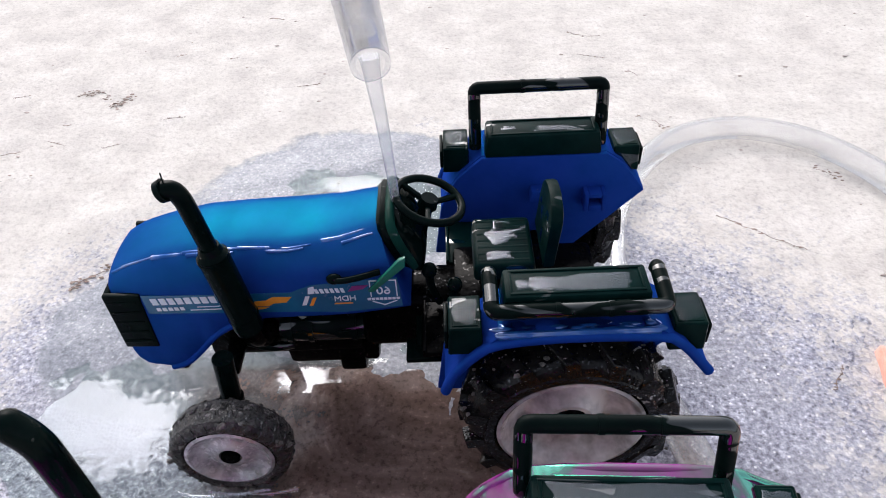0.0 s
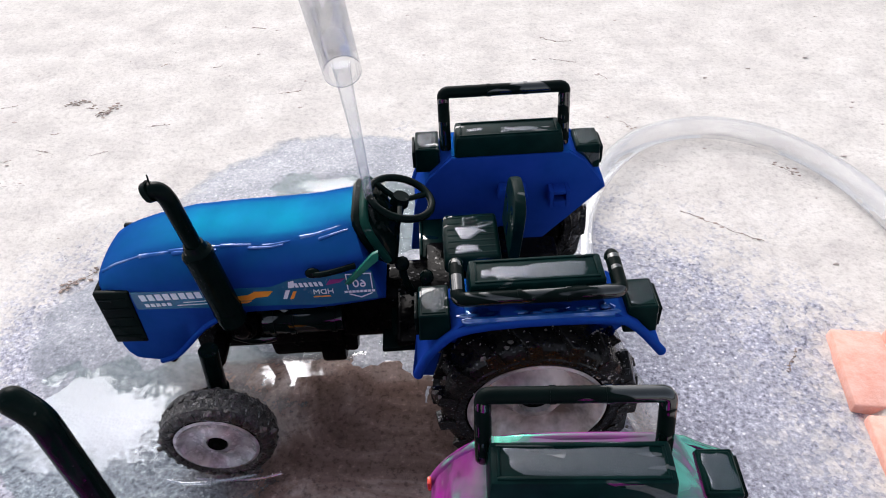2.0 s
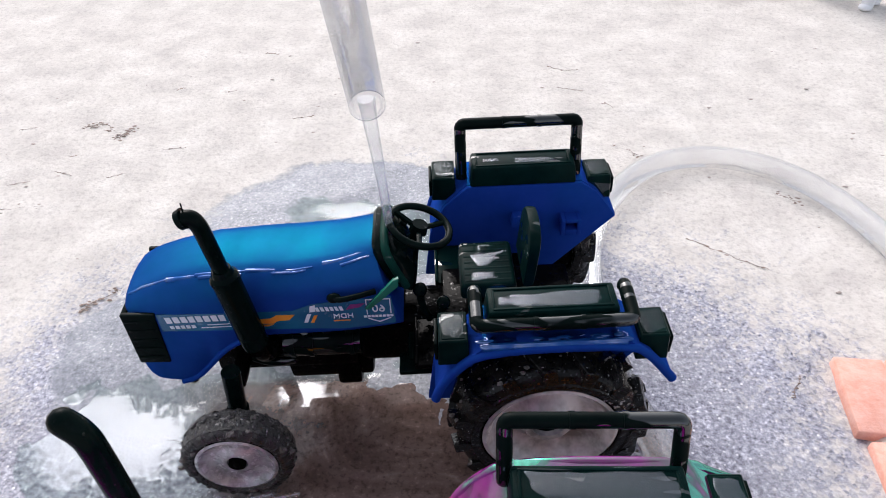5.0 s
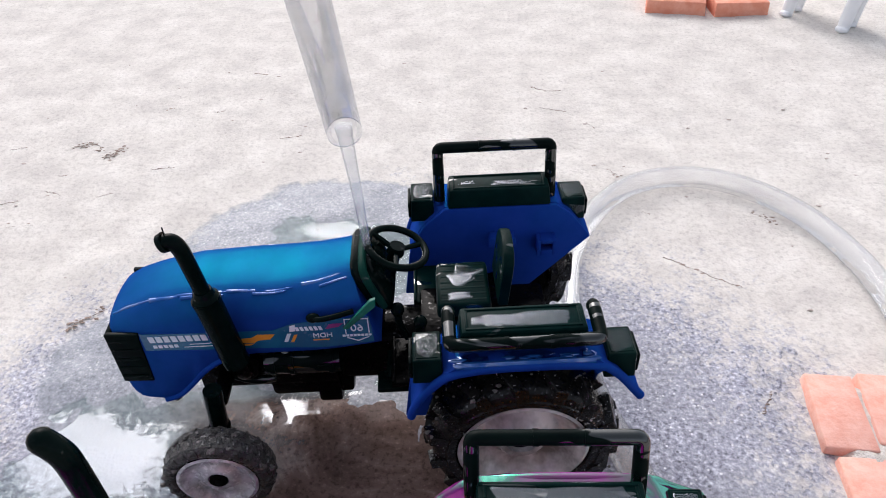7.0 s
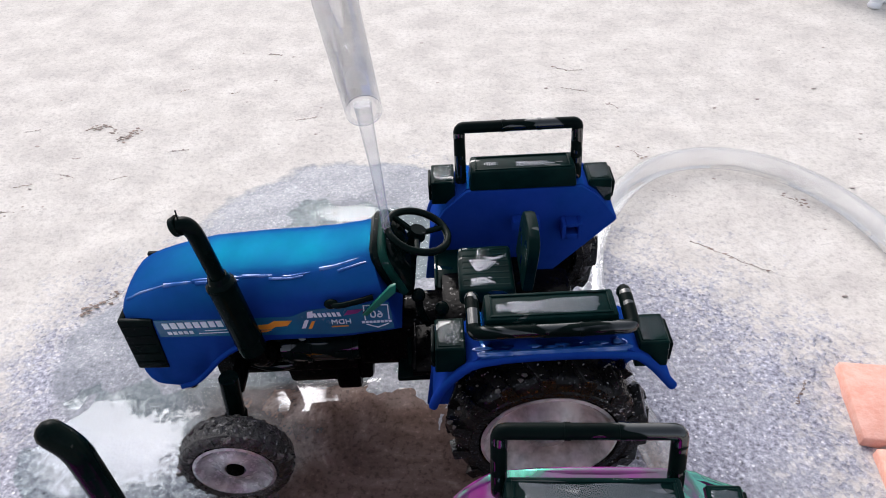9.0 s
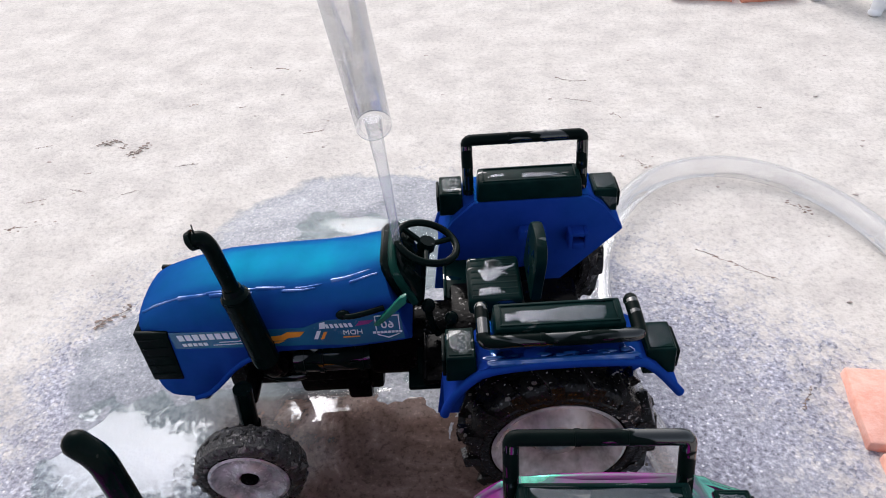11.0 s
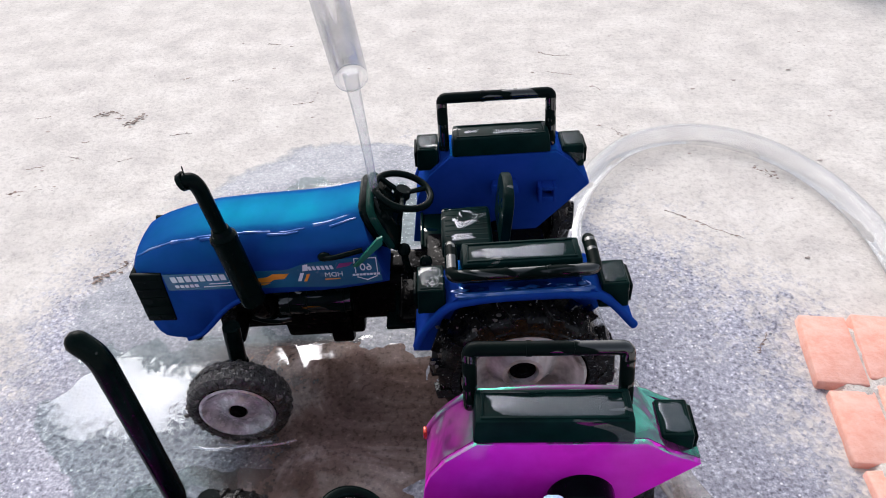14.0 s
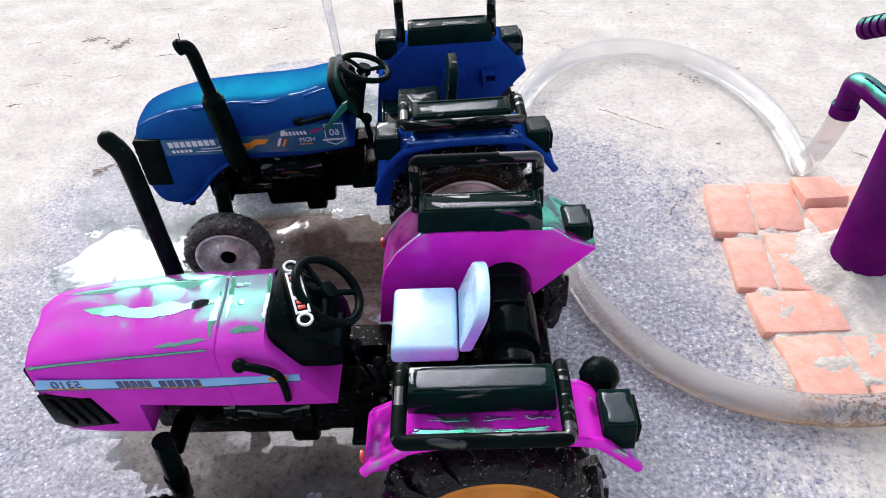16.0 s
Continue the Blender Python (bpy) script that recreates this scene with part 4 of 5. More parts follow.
        sticker = part("sticker", bm, DECAL, hood, "teal sticker strip", 0)
        if s > 0:
            continue
        y = -15.66
        bm = bmesh.new()
        bars(bm, 6.4, 24.5, 51.6, 54.0, 8, y, -0.35, 0.25)
        part("lettering", bm, INK_WHITE, sticker, smooth=0)
        bm = bmesh.new()
        bars(bm, 7.0, 15.0, 49.2, 50.4, 5, y, -0.2, 0.3)
        prism(bm, [(16, 49.0), (27, 49.0), (27, 49.25), (16, 49.25)], y, y - 0.12, 0)
        prism(bm, [(18, 50.1), (24, 50.1), (26, 50.9), (29, 50.9), (29, 51.1), (25.6, 51.1), (24, 50.35), (18, 50.35)], y, y - 0.12, 0)
        part("small_print", bm, INK_WHITE, sticker, smooth=0)
        bm = bmesh.new()
        prism(bm, [(33, 49.6), (37.5, 49.4), (39, 50.4), (42.5, 50.6), (44.2, 52.6), (39, 52.8), (37, 51.6), (34, 51.4)], y, y - 0.12, 0)
        prism(bm, [(33, 48.4), (36, 48.4), (37.6, 49.1), (33, 49.1)], y, y - 0.12, 0)
        part("flash", bm, INK_ORANGE, sticker, "orange flash", 0)
        bm = bmesh.new()
        prism(bm, [(46.6, 49.2), (47.8, 49.2), (49.2, 52.6), (48.0, 52.6)], y, y - 0.12, 0)
        part("slash", bm, INK_WHITE, sticker, smooth=0)
        bm = bmesh.new()
        prism(bm, [(48.6, 49.0), (49.6, 49.0), (51.0, 52.0), (50.0, 52.0)], y, y - 0.12, 0)
        part("slash", bm, INK_ORANGE, sticker, "orange slash", 0)
        bm = bmesh.new()
        bars(bm, 49.6, 59.4, 53.6, 55.2, 7, y, -0.4, 0.35)
        prism(bm, [(48.8, 53.4), (50.6, 53.6), (50.8, 56.2), (49.2, 55.8)], y, y - 0.12, 0)
        part("lettering", bm, INK_WHITE, sticker, smooth=0)
        bm = bmesh.new()
        prism(bm, [(59.6, 53.8), (63.8, 54.6), (65.4, 56.0), (61, 55.8)], y, y - 0.12, 0)
        part("flourish", bm, INK_PLUM, sticker, "plum flourish", 0)
        lettering("word", "HDM", 2.7, INK_WHITE, sticker, 58.6, -15.7, 50.4)
        bm = bmesh.new()
        prism(bm, [(55.5, 49.2), (60.5, 49.2), (60.5, 49.6), (55.5, 49.6)], y, y - 0.12, 0)
        part("underline", bm, INK_ORANGE, sticker, smooth=0)
        lettering("number", "60", 4.0, INK_WHITE, sticker, 69.2, -15.7, 52.4)
        bm = bmesh.new()
        for q in ([(65.6, 51.4), (65.9, 51.4), (65.9, 57.6), (65.6, 57.6)], [(72.6, 51.4), (72.9, 51.4), (72.9, 57.6), (72.6, 57.6)], [(65.9, 57.3), (72.6, 57.3), (72.6, 57.6), (65.9, 57.6)], [(65.8, 49.6), (69.2, 48.0), (69.2, 48.4), (66.1, 49.8)], [(69.2, 48.0), (72.7, 49.6), (72.4, 49.8), (69.2, 48.4)]):
            prism(bm, q, y, y - 0.12, 0)
        part("shield_outline", bm, INK_WHITE, sticker, smooth=0)
        bm = bmesh.new()
        bars(bm, 64.6, 73.6, 50.2, 51.0, 8, y, 0, 0.2)
        part("small_print", bm, INK_WHITE, sticker, smooth=0)
    return hood


blue_hood(blue)

# exhaust
bm = bmesh.new()
tube(bm, [(32.3, -19.8, 46), (31.9, -19.9, 48), (29.5, -21.0, 74)], 4.0, 24, 0)
tube(bm, [(29.5, -21.0, 74), (29.4, -21.0, 75.4)], (4.0, 2.9), 24, 0)
for k in range(2):
    tube(bm, [(31.7 - 2.1 * k, -20.0 - 0.95 * k, 50.5 + 22 * k), (31.65 - 2.1 * k, -20.0 - 0.95 * k, 51.2 + 22 * k)], 4.15, 24, 0)
muffler = part("muffler", bm, BLACK, blue, "black exhaust muffler")
bm = bmesh.new()
tube(bm, [(29.4, -21.0, 75), (29.3, -21.1, 77)], (3.2, 2.6), 20, 0)
tube(bm, [(29.4, -21.1, 76), (28.4, -21.9, 87), (28.0, -22.4, 92.5), (26.8, -22.6, 95.4), (24.6, -22.8, 95.4)], (2.2, 2.3), 18, 3)
tube(bm, [(25.0, -22.8, 95.6), (23.6, -22.9, 95.0)], (2.8, 2.6), 18, 0)
part("exhaust_pipe", bm, BLACK, muffler)
bm = bmesh.new()
tube(bm, [(25.2, -22.8, 97.0), (25.3, -22.8, 100.2)], 0.2, 6, 0)
part("moulding_whisker", bm, BLACK, muffler)
bm = bmesh.new()
tube(bm, [(32.3, -19.8, 47), (32.6, -19.4, 42), (33, -17, 38), (33, -12, 37)], (3.0, 2.6), 16, 3)
ball(bm, (33, -15, 37.4), 4.2, (1, 1, 0.9), 0.15)
part("manifold", bm, CHASSIS, muffler)

# instrument panel
bm = bmesh.new()
secs = []
for x, w, z0, z1 in ((68.4, 11.4, 58, 71.6), (69.6, 12.0, 57, 72.4), (72.5, 12.0, 55, 72), (73.4, 11.6, 55.5, 71.4), (74.6, 10.6, 57, 69.8), (76.4, 7.0, 60, 67.0), (77.2, 4.0, 62, 65.5)):
    ring = [(-w + 2, z0), (-w, z0 + 2), (-w, z1 - 4), (-w + 1.2, z1 - 1.2), (-w + 4, z1), (w - 4, z1), (w - 1.2, z1 - 1.2), (w, z1 - 4), (w, z0 + 2), (w - 2, z0)]
    secs.append([Vector((x + (72 - z) * 0.40, y, z)) for y, z in ring])
loft(bm, secs)
panel = part("instrument_panel", bm, BLACK, blue)
bm = bmesh.new()
rim_line = [(72.2 + (72 - z) * 0.40, y, z) for y, z in ((-11.2, 58), (-12.0, 64), (-11.4, 70), (-8.4, 72.2), (8.4, 72.2), (11.4, 70), (12.0, 64), (11.2, 58))]
tube(bm, rim_line, 1.3, 10, 2)
part("panel_rim", bm, RIM_GREEN, panel, "dark green rim")
bm = bmesh.new()
tube(bm, [(76, -7, 68), (77.5, -7.5, 66)], 1.2, 10, 0)
tube(bm, [(76, 6, 69), (77.5, 6, 67)], 1.2, 10, 0)
part("switch", bm, BLACK, panel)
steering(blue, (82.4, 0.5, 71.0), 9.2, 18, 1.15)

# side lever with its green paddle
bm = bmesh.new()
tube(bm, [(56.5, -17.2, 60), (59, -18.6, 60.6), (64, -18.4, 61.6), (69, -16.5, 61.5)], 0.9, 10, 2)
ball(bm, (57, -17.2, 60.2), 1.7, (1.3, 0.8, 1))
arm = part("side_lever", bm, BLACK, blue)
bm = bmesh.new()
prism(bm, [(65.6, 57.2), (67.2, 57.0), (76.0, 65.6), (76.2, 68.6), (74.4, 67.8)], -19.6, -18.2, 0.3)
part("paddle", bm, plain("bright green plastic", (0.010, 0.11, 0.075), (0.015, 0.15, 0.10), (0.15, 0.3), 90, 0.1, 300), arm, "green paddle")

for s in (-1, 1):
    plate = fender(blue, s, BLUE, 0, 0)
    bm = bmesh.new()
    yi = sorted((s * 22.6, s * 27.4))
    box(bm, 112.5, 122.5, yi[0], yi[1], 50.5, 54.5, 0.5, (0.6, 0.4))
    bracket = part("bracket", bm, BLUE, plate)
    # sheet added as the highlight on the bracket's top
    wet_sheen(bracket, 117.5, s * 25.0, 54.52, 4.0, 1.6, 3.3, ragged=0.3)
    if s < 0:
        # sheets, beads and a streak imitate the mudguard's lilac highlights
        for x, lx, k in ((103, 4.5, 2.4), (120, 9.5, 5.5), (133, 2.5, 8.8), (100, 2.0, 4.1)):
            wet_sheen(plate, x, -40.9, 65.05, lx, 2.3, k, LILAC_SHEEN, 0.5)
        wet = random.Random(23)
        for _ in range(26):
            bm = bmesh.new()
            ball(bm, (wet.uniform(98, 136), wet.uniform(-43.2, -40.4), 64.9), wet.uniform(0.4, 0.95), (wet.uniform(1.2, 4.0), 1.0, 0.55), 0.25)
            part("wet_glint", bm, WET_HIGHLIGHT, plate, smooth=60)
        bm = bmesh.new()
        tube(bm, [(98, -42.4, 64.35), (110, -42.5, 64.45), (124, -42.5, 64.45), (135, -42.4, 64.35)], 1.05, 14, 2)
        part("wet_highlight", bm, WET_HIGHLIGHT, plate, "bright wet streak standing in for a highlight")
    bm = bmesh.new()
    for q in ((129.6, 131, 46, 52.6), (135, 136.4, 46, 52.6), (131, 135, 46, 48.4), (131, 135, 51.2, 52.6)):
        box(bm, q[0], q[1], yi[0], yi[1], q[2], q[3], 0.3)
    part("bracket", bm, BLUE, plate)
    pad = fender_box(blue, s, 99, 134.2, 64.6, 27.4, 38, 7.2, GREENISH)
    if s < 0:
        wet_sheen(pad, 117.5, -33.4, 72.0, 15, 3.2, 3.1, ragged=0.34)
        wet_sheen(pad, 104.5, -33.6, 72.0, 3.0, 1.6, 8.3)
    else:
        wet_sheen(pad, 121, 31.2, 72.0, 9.5, 1.6, 5.2)
        wet_sheen(pad, 106, 32.2, 72.0, 4.0, 1.2, 6.4)
    guard_bar(blue, s, *((96.4, 134.6, 33.5, 66, 37.2, 83) if s > 0 else (96.6, 136.8, 27.5, 70.5, 39.6, 69.4)), 1.9)
    lamp_box(blue, s, 86.2, 94.6, 57.6, 66.4, 30.5, 42, False)
    lamp_box(blue, s, 138.4, 147.0, 55.6, 64.6, 30.5, 41.5, True)
    wheel(blue, s, 117, 38.0, 29.4, 15.5, 19, 15, 2.6, RUBBER, SILVER, "rear_wheel", "dirty silver rim with painted shading", 7.0, 0.12)
    wheel(blue, s, 24.5, 38.2, 17.4, 9.8, 11.9, 24, 0.6, MUDDY_RUBBER, MUDDY_SILVER, "front_wheel", "silver rim smeared with grey mud", 2.0, 0.3)
bm = bmesh.new()
tube(bm, [(109, -40.8, 64), (109, -40.8, 65.3)], (2.6, 2.3), 20, 0)
part("bolt_boss", bm, BLUE, blue)
chassis(blue)
cushion = seat(blue, 93.6, 111, 56, 11, GREENISH, 112.6, 73.0, 9.5)
wet_sheen(cushion, 103.5, 3.0, 56.4, 6.6, 6.0, 2.2, ragged=0.7)
wet_sheen(cushion, 101, -6.5, 56.4, 5.4, 2.2, 6.1)
lever(blue, (84, -9.5, 42), (81.6, -10.5, 55.5))
lever(blue, (89, -12, 42), (88.4, -12.5, 51.5), 1.2, 2.2)

# ---- the magenta tractor ----
PX, PY, PTURN = 0.0246, 0.0333, 2.7
pink = thing("toy_tractor", PX, PY, PTURN, "magenta plastic toy tractor with green sheen and a pale blue seat", "toy tractor", "toy tractors")


def pink_hood(parent):
    low = [(-8, 38), (-5, 35), (14, 33.5), (19.2, 33.5), (19.6, 46), (40, 45), (52, 44.6), (72, 45.6)]
    top_z = [(-8, 60.5), (-6, 62), (0, 64), (10, 66), (30, 68), (52, 69.6), (60, 69.6)]
    wide = [(-8, 12.5), (-6, 14.5), (-2, 15.8), (4, 16.2), (60, 16.6)]
    sections = []
    for x in (-8, -7, -5.5, -3, 0, 5, 12, 19.2, 19.6, 30, 40, 44.6, 45, 45.4, 52, 57):
        w, zt, zb = between(wide, x), between(top_z, x), between(low, x)
        if abs(x - 45) < 0.2:
            w, zt = w - 0.3, zt - 0.4
        f = max(0.0, (x - 45) / 12)
        half = [(w - 0.6, zb), (w, zb + 1), (w + 0.2, zt - 6.5), (w, zt - 2.6), (w - 0.9, zt - 1.2), (w - 2.4, zt - 0.4), (w * 0.5, zt + 0.5), (0, zt + 0.8)]
        ring = [(-y, z) for y, z in half] + [(y * 0.64, z + (1.9 if z > zt - 3 else 0)) for y, z in reversed(half[:-1])]
        sections.append([Vector((x + f * (69.6 - min(z, 69.6)) * 0.62, y, z + (0.9 if abs(y) < 9 and z > zt else 0))) for y, z in ring])
    bm = bmesh.new()
    loft(bm, sections)
    hood = part("hood", bm, SKY_SHEEN_MAGENTA, parent, "magenta hood with a painted green sky sheen", 35)
    ridge_x = (-8, -7, -5.5, -3, 0, 5, 12, 19.2, 30, 40, 52, 57)
    ridge_z = [between(top_z, x) for x in ridge_x]
    crown_y, crown_z = zip(*[(-16.4, -2.6), (-15.5, -1.2), (-14.2, -0.4), (-8.3, 1.4), (0, 1.7), (5.3, 3.3), (9.0, 1.5), (10.0, 0.8)])

    def sheet(centre, half_width, material, seedling, lift=0.10):
        """A ragged put-in sheen that follows the crown of the hood along a line of (x, y)."""
        bm = bmesh.new()
        rows = []
        n = 64
        for k in range(n + 1):
            f = k / n * (len(centre) - 1)
            i = min(int(f), len(centre) - 2)
            x, y = (centre[i][c] + (centre[i + 1][c] - centre[i][c]) * (f - i) for c in (0, 1))
            dx, dy = (centre[i + 1][c] - centre[i][c] for c in (0, 1))
            d = math.hypot(dx, dy)
            w = half_width * min(1, 4.5 * min(k, n - k) / n + 0.05)
            row = []
            for j in range(13):
                e = (j - 6) / 6
                ww = w * (1 + 0.8 * noise.noise(Vector((k * 0.13, math.copysign(3, e), seedling))) + 0.14 * noise.noise(Vector((k * 0.37, math.copysign(5, e), seedling))))
                px, py = x - dy / d * ww * e, y + dx / d * ww * e
                py = min(max(py, -16.2), 9.9)
                row.append(bm.verts.new((px, py, np.interp(px, ridge_x, ridge_z) + np.interp(py, crown_y, crown_z) + lift)))
            rows.append(row)
        for a, b in zip(rows, rows[1:]):
            for j in range(12):
                bm.faces.new((a[j], a[j + 1], b[j + 1], b[j]))
        part("wet_sheen", bm, material, hood, "green sheen of reflected sky modelled on the hood")

    # sky reflections drawn as sheets at fixed spots of the hood
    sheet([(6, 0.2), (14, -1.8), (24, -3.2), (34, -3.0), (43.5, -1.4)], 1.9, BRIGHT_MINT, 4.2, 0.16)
    sheet([(-4, 6.8), (8, 6.6), (22, 6.0), (34, 5.6), (44.2, 5.8)], 2.2, SAGE_SHEEN, 1.5)
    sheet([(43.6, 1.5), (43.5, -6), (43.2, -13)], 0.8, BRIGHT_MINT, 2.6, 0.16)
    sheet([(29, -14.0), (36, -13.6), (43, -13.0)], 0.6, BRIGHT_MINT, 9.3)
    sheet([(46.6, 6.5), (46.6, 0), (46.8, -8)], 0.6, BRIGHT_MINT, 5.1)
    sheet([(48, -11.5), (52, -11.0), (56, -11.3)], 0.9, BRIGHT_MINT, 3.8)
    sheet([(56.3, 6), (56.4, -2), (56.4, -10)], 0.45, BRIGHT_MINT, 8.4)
    bm = bmesh.new()
    for y0, y1, top in ((-8.4, -5.6, 70.45), (-4.4, 0.6, 70.95), (2, 5.4, 72.0)):
        box(bm, 47.5, 55.5, y0, y1, 69.2, top, 0.35)
    vent = part("hood_vent", bm, SKY_SHEEN_MAGENTA, hood)
    wet_sheen(vent, 51.5, -2.0, 70.98, 3.4, 1.9, 2.2, BRIGHT_MINT, 0.7)
    wet_sheen(vent, 51.5, 3.7, 72.03, 3.2, 1.3, 6.1, BRIGHT_MINT, 0.7)
    wet_sheen(vent, 51.5, -7.0, 70.48, 3.0, 1.0, 4.4, BRIGHT_MINT, 0.7)
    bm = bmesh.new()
    # thin tube that draws the mint highlight along the near edge
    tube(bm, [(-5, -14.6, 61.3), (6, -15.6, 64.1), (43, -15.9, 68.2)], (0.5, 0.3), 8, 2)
    part("hood_edge_sheen", bm, BRIGHT_MINT, hood)
    for s in (-1, 1):
        off = 6.0 if s > 0 else 0.0
        ys = sorted((s * (15.6 - off), s * (16.5 - off)))
        bm = bmesh.new()
        prism(bm, [(-6, 52.2), (8, 50.4), (11.5, 38.6), (-1.5, 37.2), (-6, 40)], ys[0], ys[1], 0.3)
        grille = part("side_grille", bm, BLACK, hood, "black side grille")
        for k in range(4):
            x = -4 + 3.4 * k
            bm = bmesh.new()
            ye = sorted((s * (16.2 - off), s * (17.0 - off)))
            prism(bm, [(x, 50.8), (x + 1.5, 50.6), (x + 4.2, 39.4), (x + 2.7, 39.2)], ye[0], ye[1], 0.2)
            part("slat", bm, CHASSIS, grille)
    bm = bmesh.new()
    box(bm, -9, -6.5, -12.5, 8, 38, 58, 0.5)
    part("front_grille", bm, BLACK, hood)
    bm = bmesh.new()
    box(bm, 6, 16, -11, 8, 29.5, 34, 1.0)
    part("front_bracket", bm, CHASSIS, hood)
    for s in (-1, 1):
        off = 6.0 if s > 0 else 0.0
        ys = sorted((s * (16.7 - off), s * (16.95 - off)))
        bm = bmesh.new()
        prism(bm, [(-4.5, 55.6), (20, 55.3), (40, 55.0), (64.5, 56.4), (64.5, 58.8), (40, 58.2), (20, 58.8), (-3.2, 59.2)], ys[0], ys[1], 0)
        stripe = part("stripe", bm, INK_SKY, hood, "light blue side stripe", 0)
        y = -17.0
        if s > 0:
            continue
        bm = bmesh.new()
        prism(bm, [(-5.2, 54.9), (20, 54.6), (40, 54.3), (64.5, 55.9), (64.5, 56.3), (40, 54.9), (20, 55.2), (-4.8, 55.5)], -16.7, -16.95, 0)
        part("stripe_border", bm, INK_DARK, stripe, smooth=0)
        lettering("number", "5310", 4.0, INK_DARK, stripe, 4.2, -17.0, 56.0)
        bm = bmesh.new()
        bars(bm, 17.5, 26.6, 55.6, 58.2, 5, y, -0.2, 0.25)
        bars(bm, 28.4, 39.5, 55.4, 58.0, 5, y, -0.2, 0.25)
        part("lettering", bm, INK_DARK, stripe, smooth=0)
        bm = bmesh.new()
        bars(bm, 17.8, 26.9, 55.3, 55.6, 5, y, 0, 0.25)
        bars(bm, 28.7, 39.8, 55.1, 55.4, 5, y, 0, 0.25)
        bars(bm, -1.2, 9.5, 55.6, 55.9, 4, y, 0, 0.25)
        prism(bm, [(56.5, 56.6), (61.5, 57.0), (61.5, 58.4), (56.5, 58.0)], y, y - 0.1, 0)
        part("lettering_shade", bm, INK_ORANGE, stripe, smooth=0)
    return hood


MID[0], MID[1] = -76.2, -2.4
pink_hood(pink)
bm = bmesh.new()
tube(bm, [(20.8, 24, 50), (20.2, 25, 94), (19.6, 25.2, 99.5), (17.0, 25.4, 103.0)], (2.6, 2.5), 20, 3)
ball(bm, (17.0, 25.4, 103.0), 2.55, (1, 1, 1))
pipe = part("exhaust_pipe", bm, BLACK, pink, "black upright exhaust pipe")
bm = bmesh.new()
tube(bm, [(20.8, 24, 50), (21.2, 21, 44), (22, 14, 42)], 2.6, 16, 3)
part("pipe_elbow", bm, CHASSIS, pipe)

# dashboard
bm = bmesh.new()
secs = []
for x, w, z0, z1 in ((57.4, 12.6, 60, 72.2), (58.6, 13.2, 58, 73), (62, 13.2, 55, 72.6), (70, 11.8, 53, 66), (73, 10.6, 52, 62)):
    ring = [(-w + 2.5, z0), (-w, z0 + 2.5), (-w, z1 - 4), (-w + 1.5, z1 - 1.4), (-w + 5, z1), (w - 5, z1), (w - 1.5, z1 - 1.4), (w, z1 - 4), (w, z0 + 2.5), (w - 2.5, z0)]
    secs.append([Vector((x + (73 - z) * 0.10, y * (0.74 if y > 0 else 1.0), z + (1.2 if y > 0 and z > z1 - 5 else 0))) for y, z in ring])
loft(bm, secs)
panel = part("instrument_panel", bm, BLACK, pink)
tilt = pose(65.0, -3.0, 74.6, 8, 6, 20)
for y in (-9.0, 8.4):
    bm = bmesh.new()
    tube(bm, [tilt @ Vector((1.7 * math.cos(a), y + 1.7 * math.sin(a), 0.2)) for a in (2 * math.pi * k / 16 for k in range(16))], 0.4, 6, 0, closed=True)
    part("dial_ring", bm, WHITE, panel, "white printed dial ring")
bm = bmesh.new()
box(bm, -2.6, 2.6, -11.0, 10.4, -3.0, 0.0, 0.5)
bmesh.ops.transform(bm, matrix=tilt, verts=bm.verts)
part("dial_board", bm, BLACK, panel)
bm = bmesh.new()
for x0, x1, y0, y1 in ((-1.9, -1.3, -7, 6.6), (1.3, 1.9, -7, 6.6), (-1.3, 1.3, -7, -6.3), (-1.3, 1.3, 5.9, 6.6), (-1.3, 1.3, -2.6, -1.4), (-1.3, 1.3, 2.0, 3.2)):
    box(bm, x0, x1, y0, y1, -0.1, 0.25, 0.08)
bmesh.ops.transform(bm, matrix=tilt, verts=bm.verts)
part("dial_frame", bm, WHITE, panel, "white printed dial frame")
for y in (-5.0, -3.4, 0.4, 4.6):
    bm = bmesh.new()
    box(bm, -1.0, 0.9, y - 0.6, y + 0.5, -0.1, 0.2, 0.08)
    bmesh.ops.transform(bm, matrix=tilt, verts=bm.verts)
    part("dial_mark", bm, RED_LENS, panel, "red dial mark")
steering(pink, (71.5, 2.0, 69.5), 9.9, 42, 1.25)
bm = bmesh.new()
tube(bm, [(51.4, -18.6, 65.2), (56, -19.2, 64.6), (60.4, -19.2, 62.4), (60.8, -18.6, 56), (60.0, -17, 49)], 1.1, 12, 3)
stick = part("side_lever", bm, BLACK, pink)
bm = bmesh.new()
ball(bm, (51.2, -18.6, 65.2), 1.9)
part("knob", bm, BLACK, stick)
MID[0], MID[1] = -75.0, 0.0

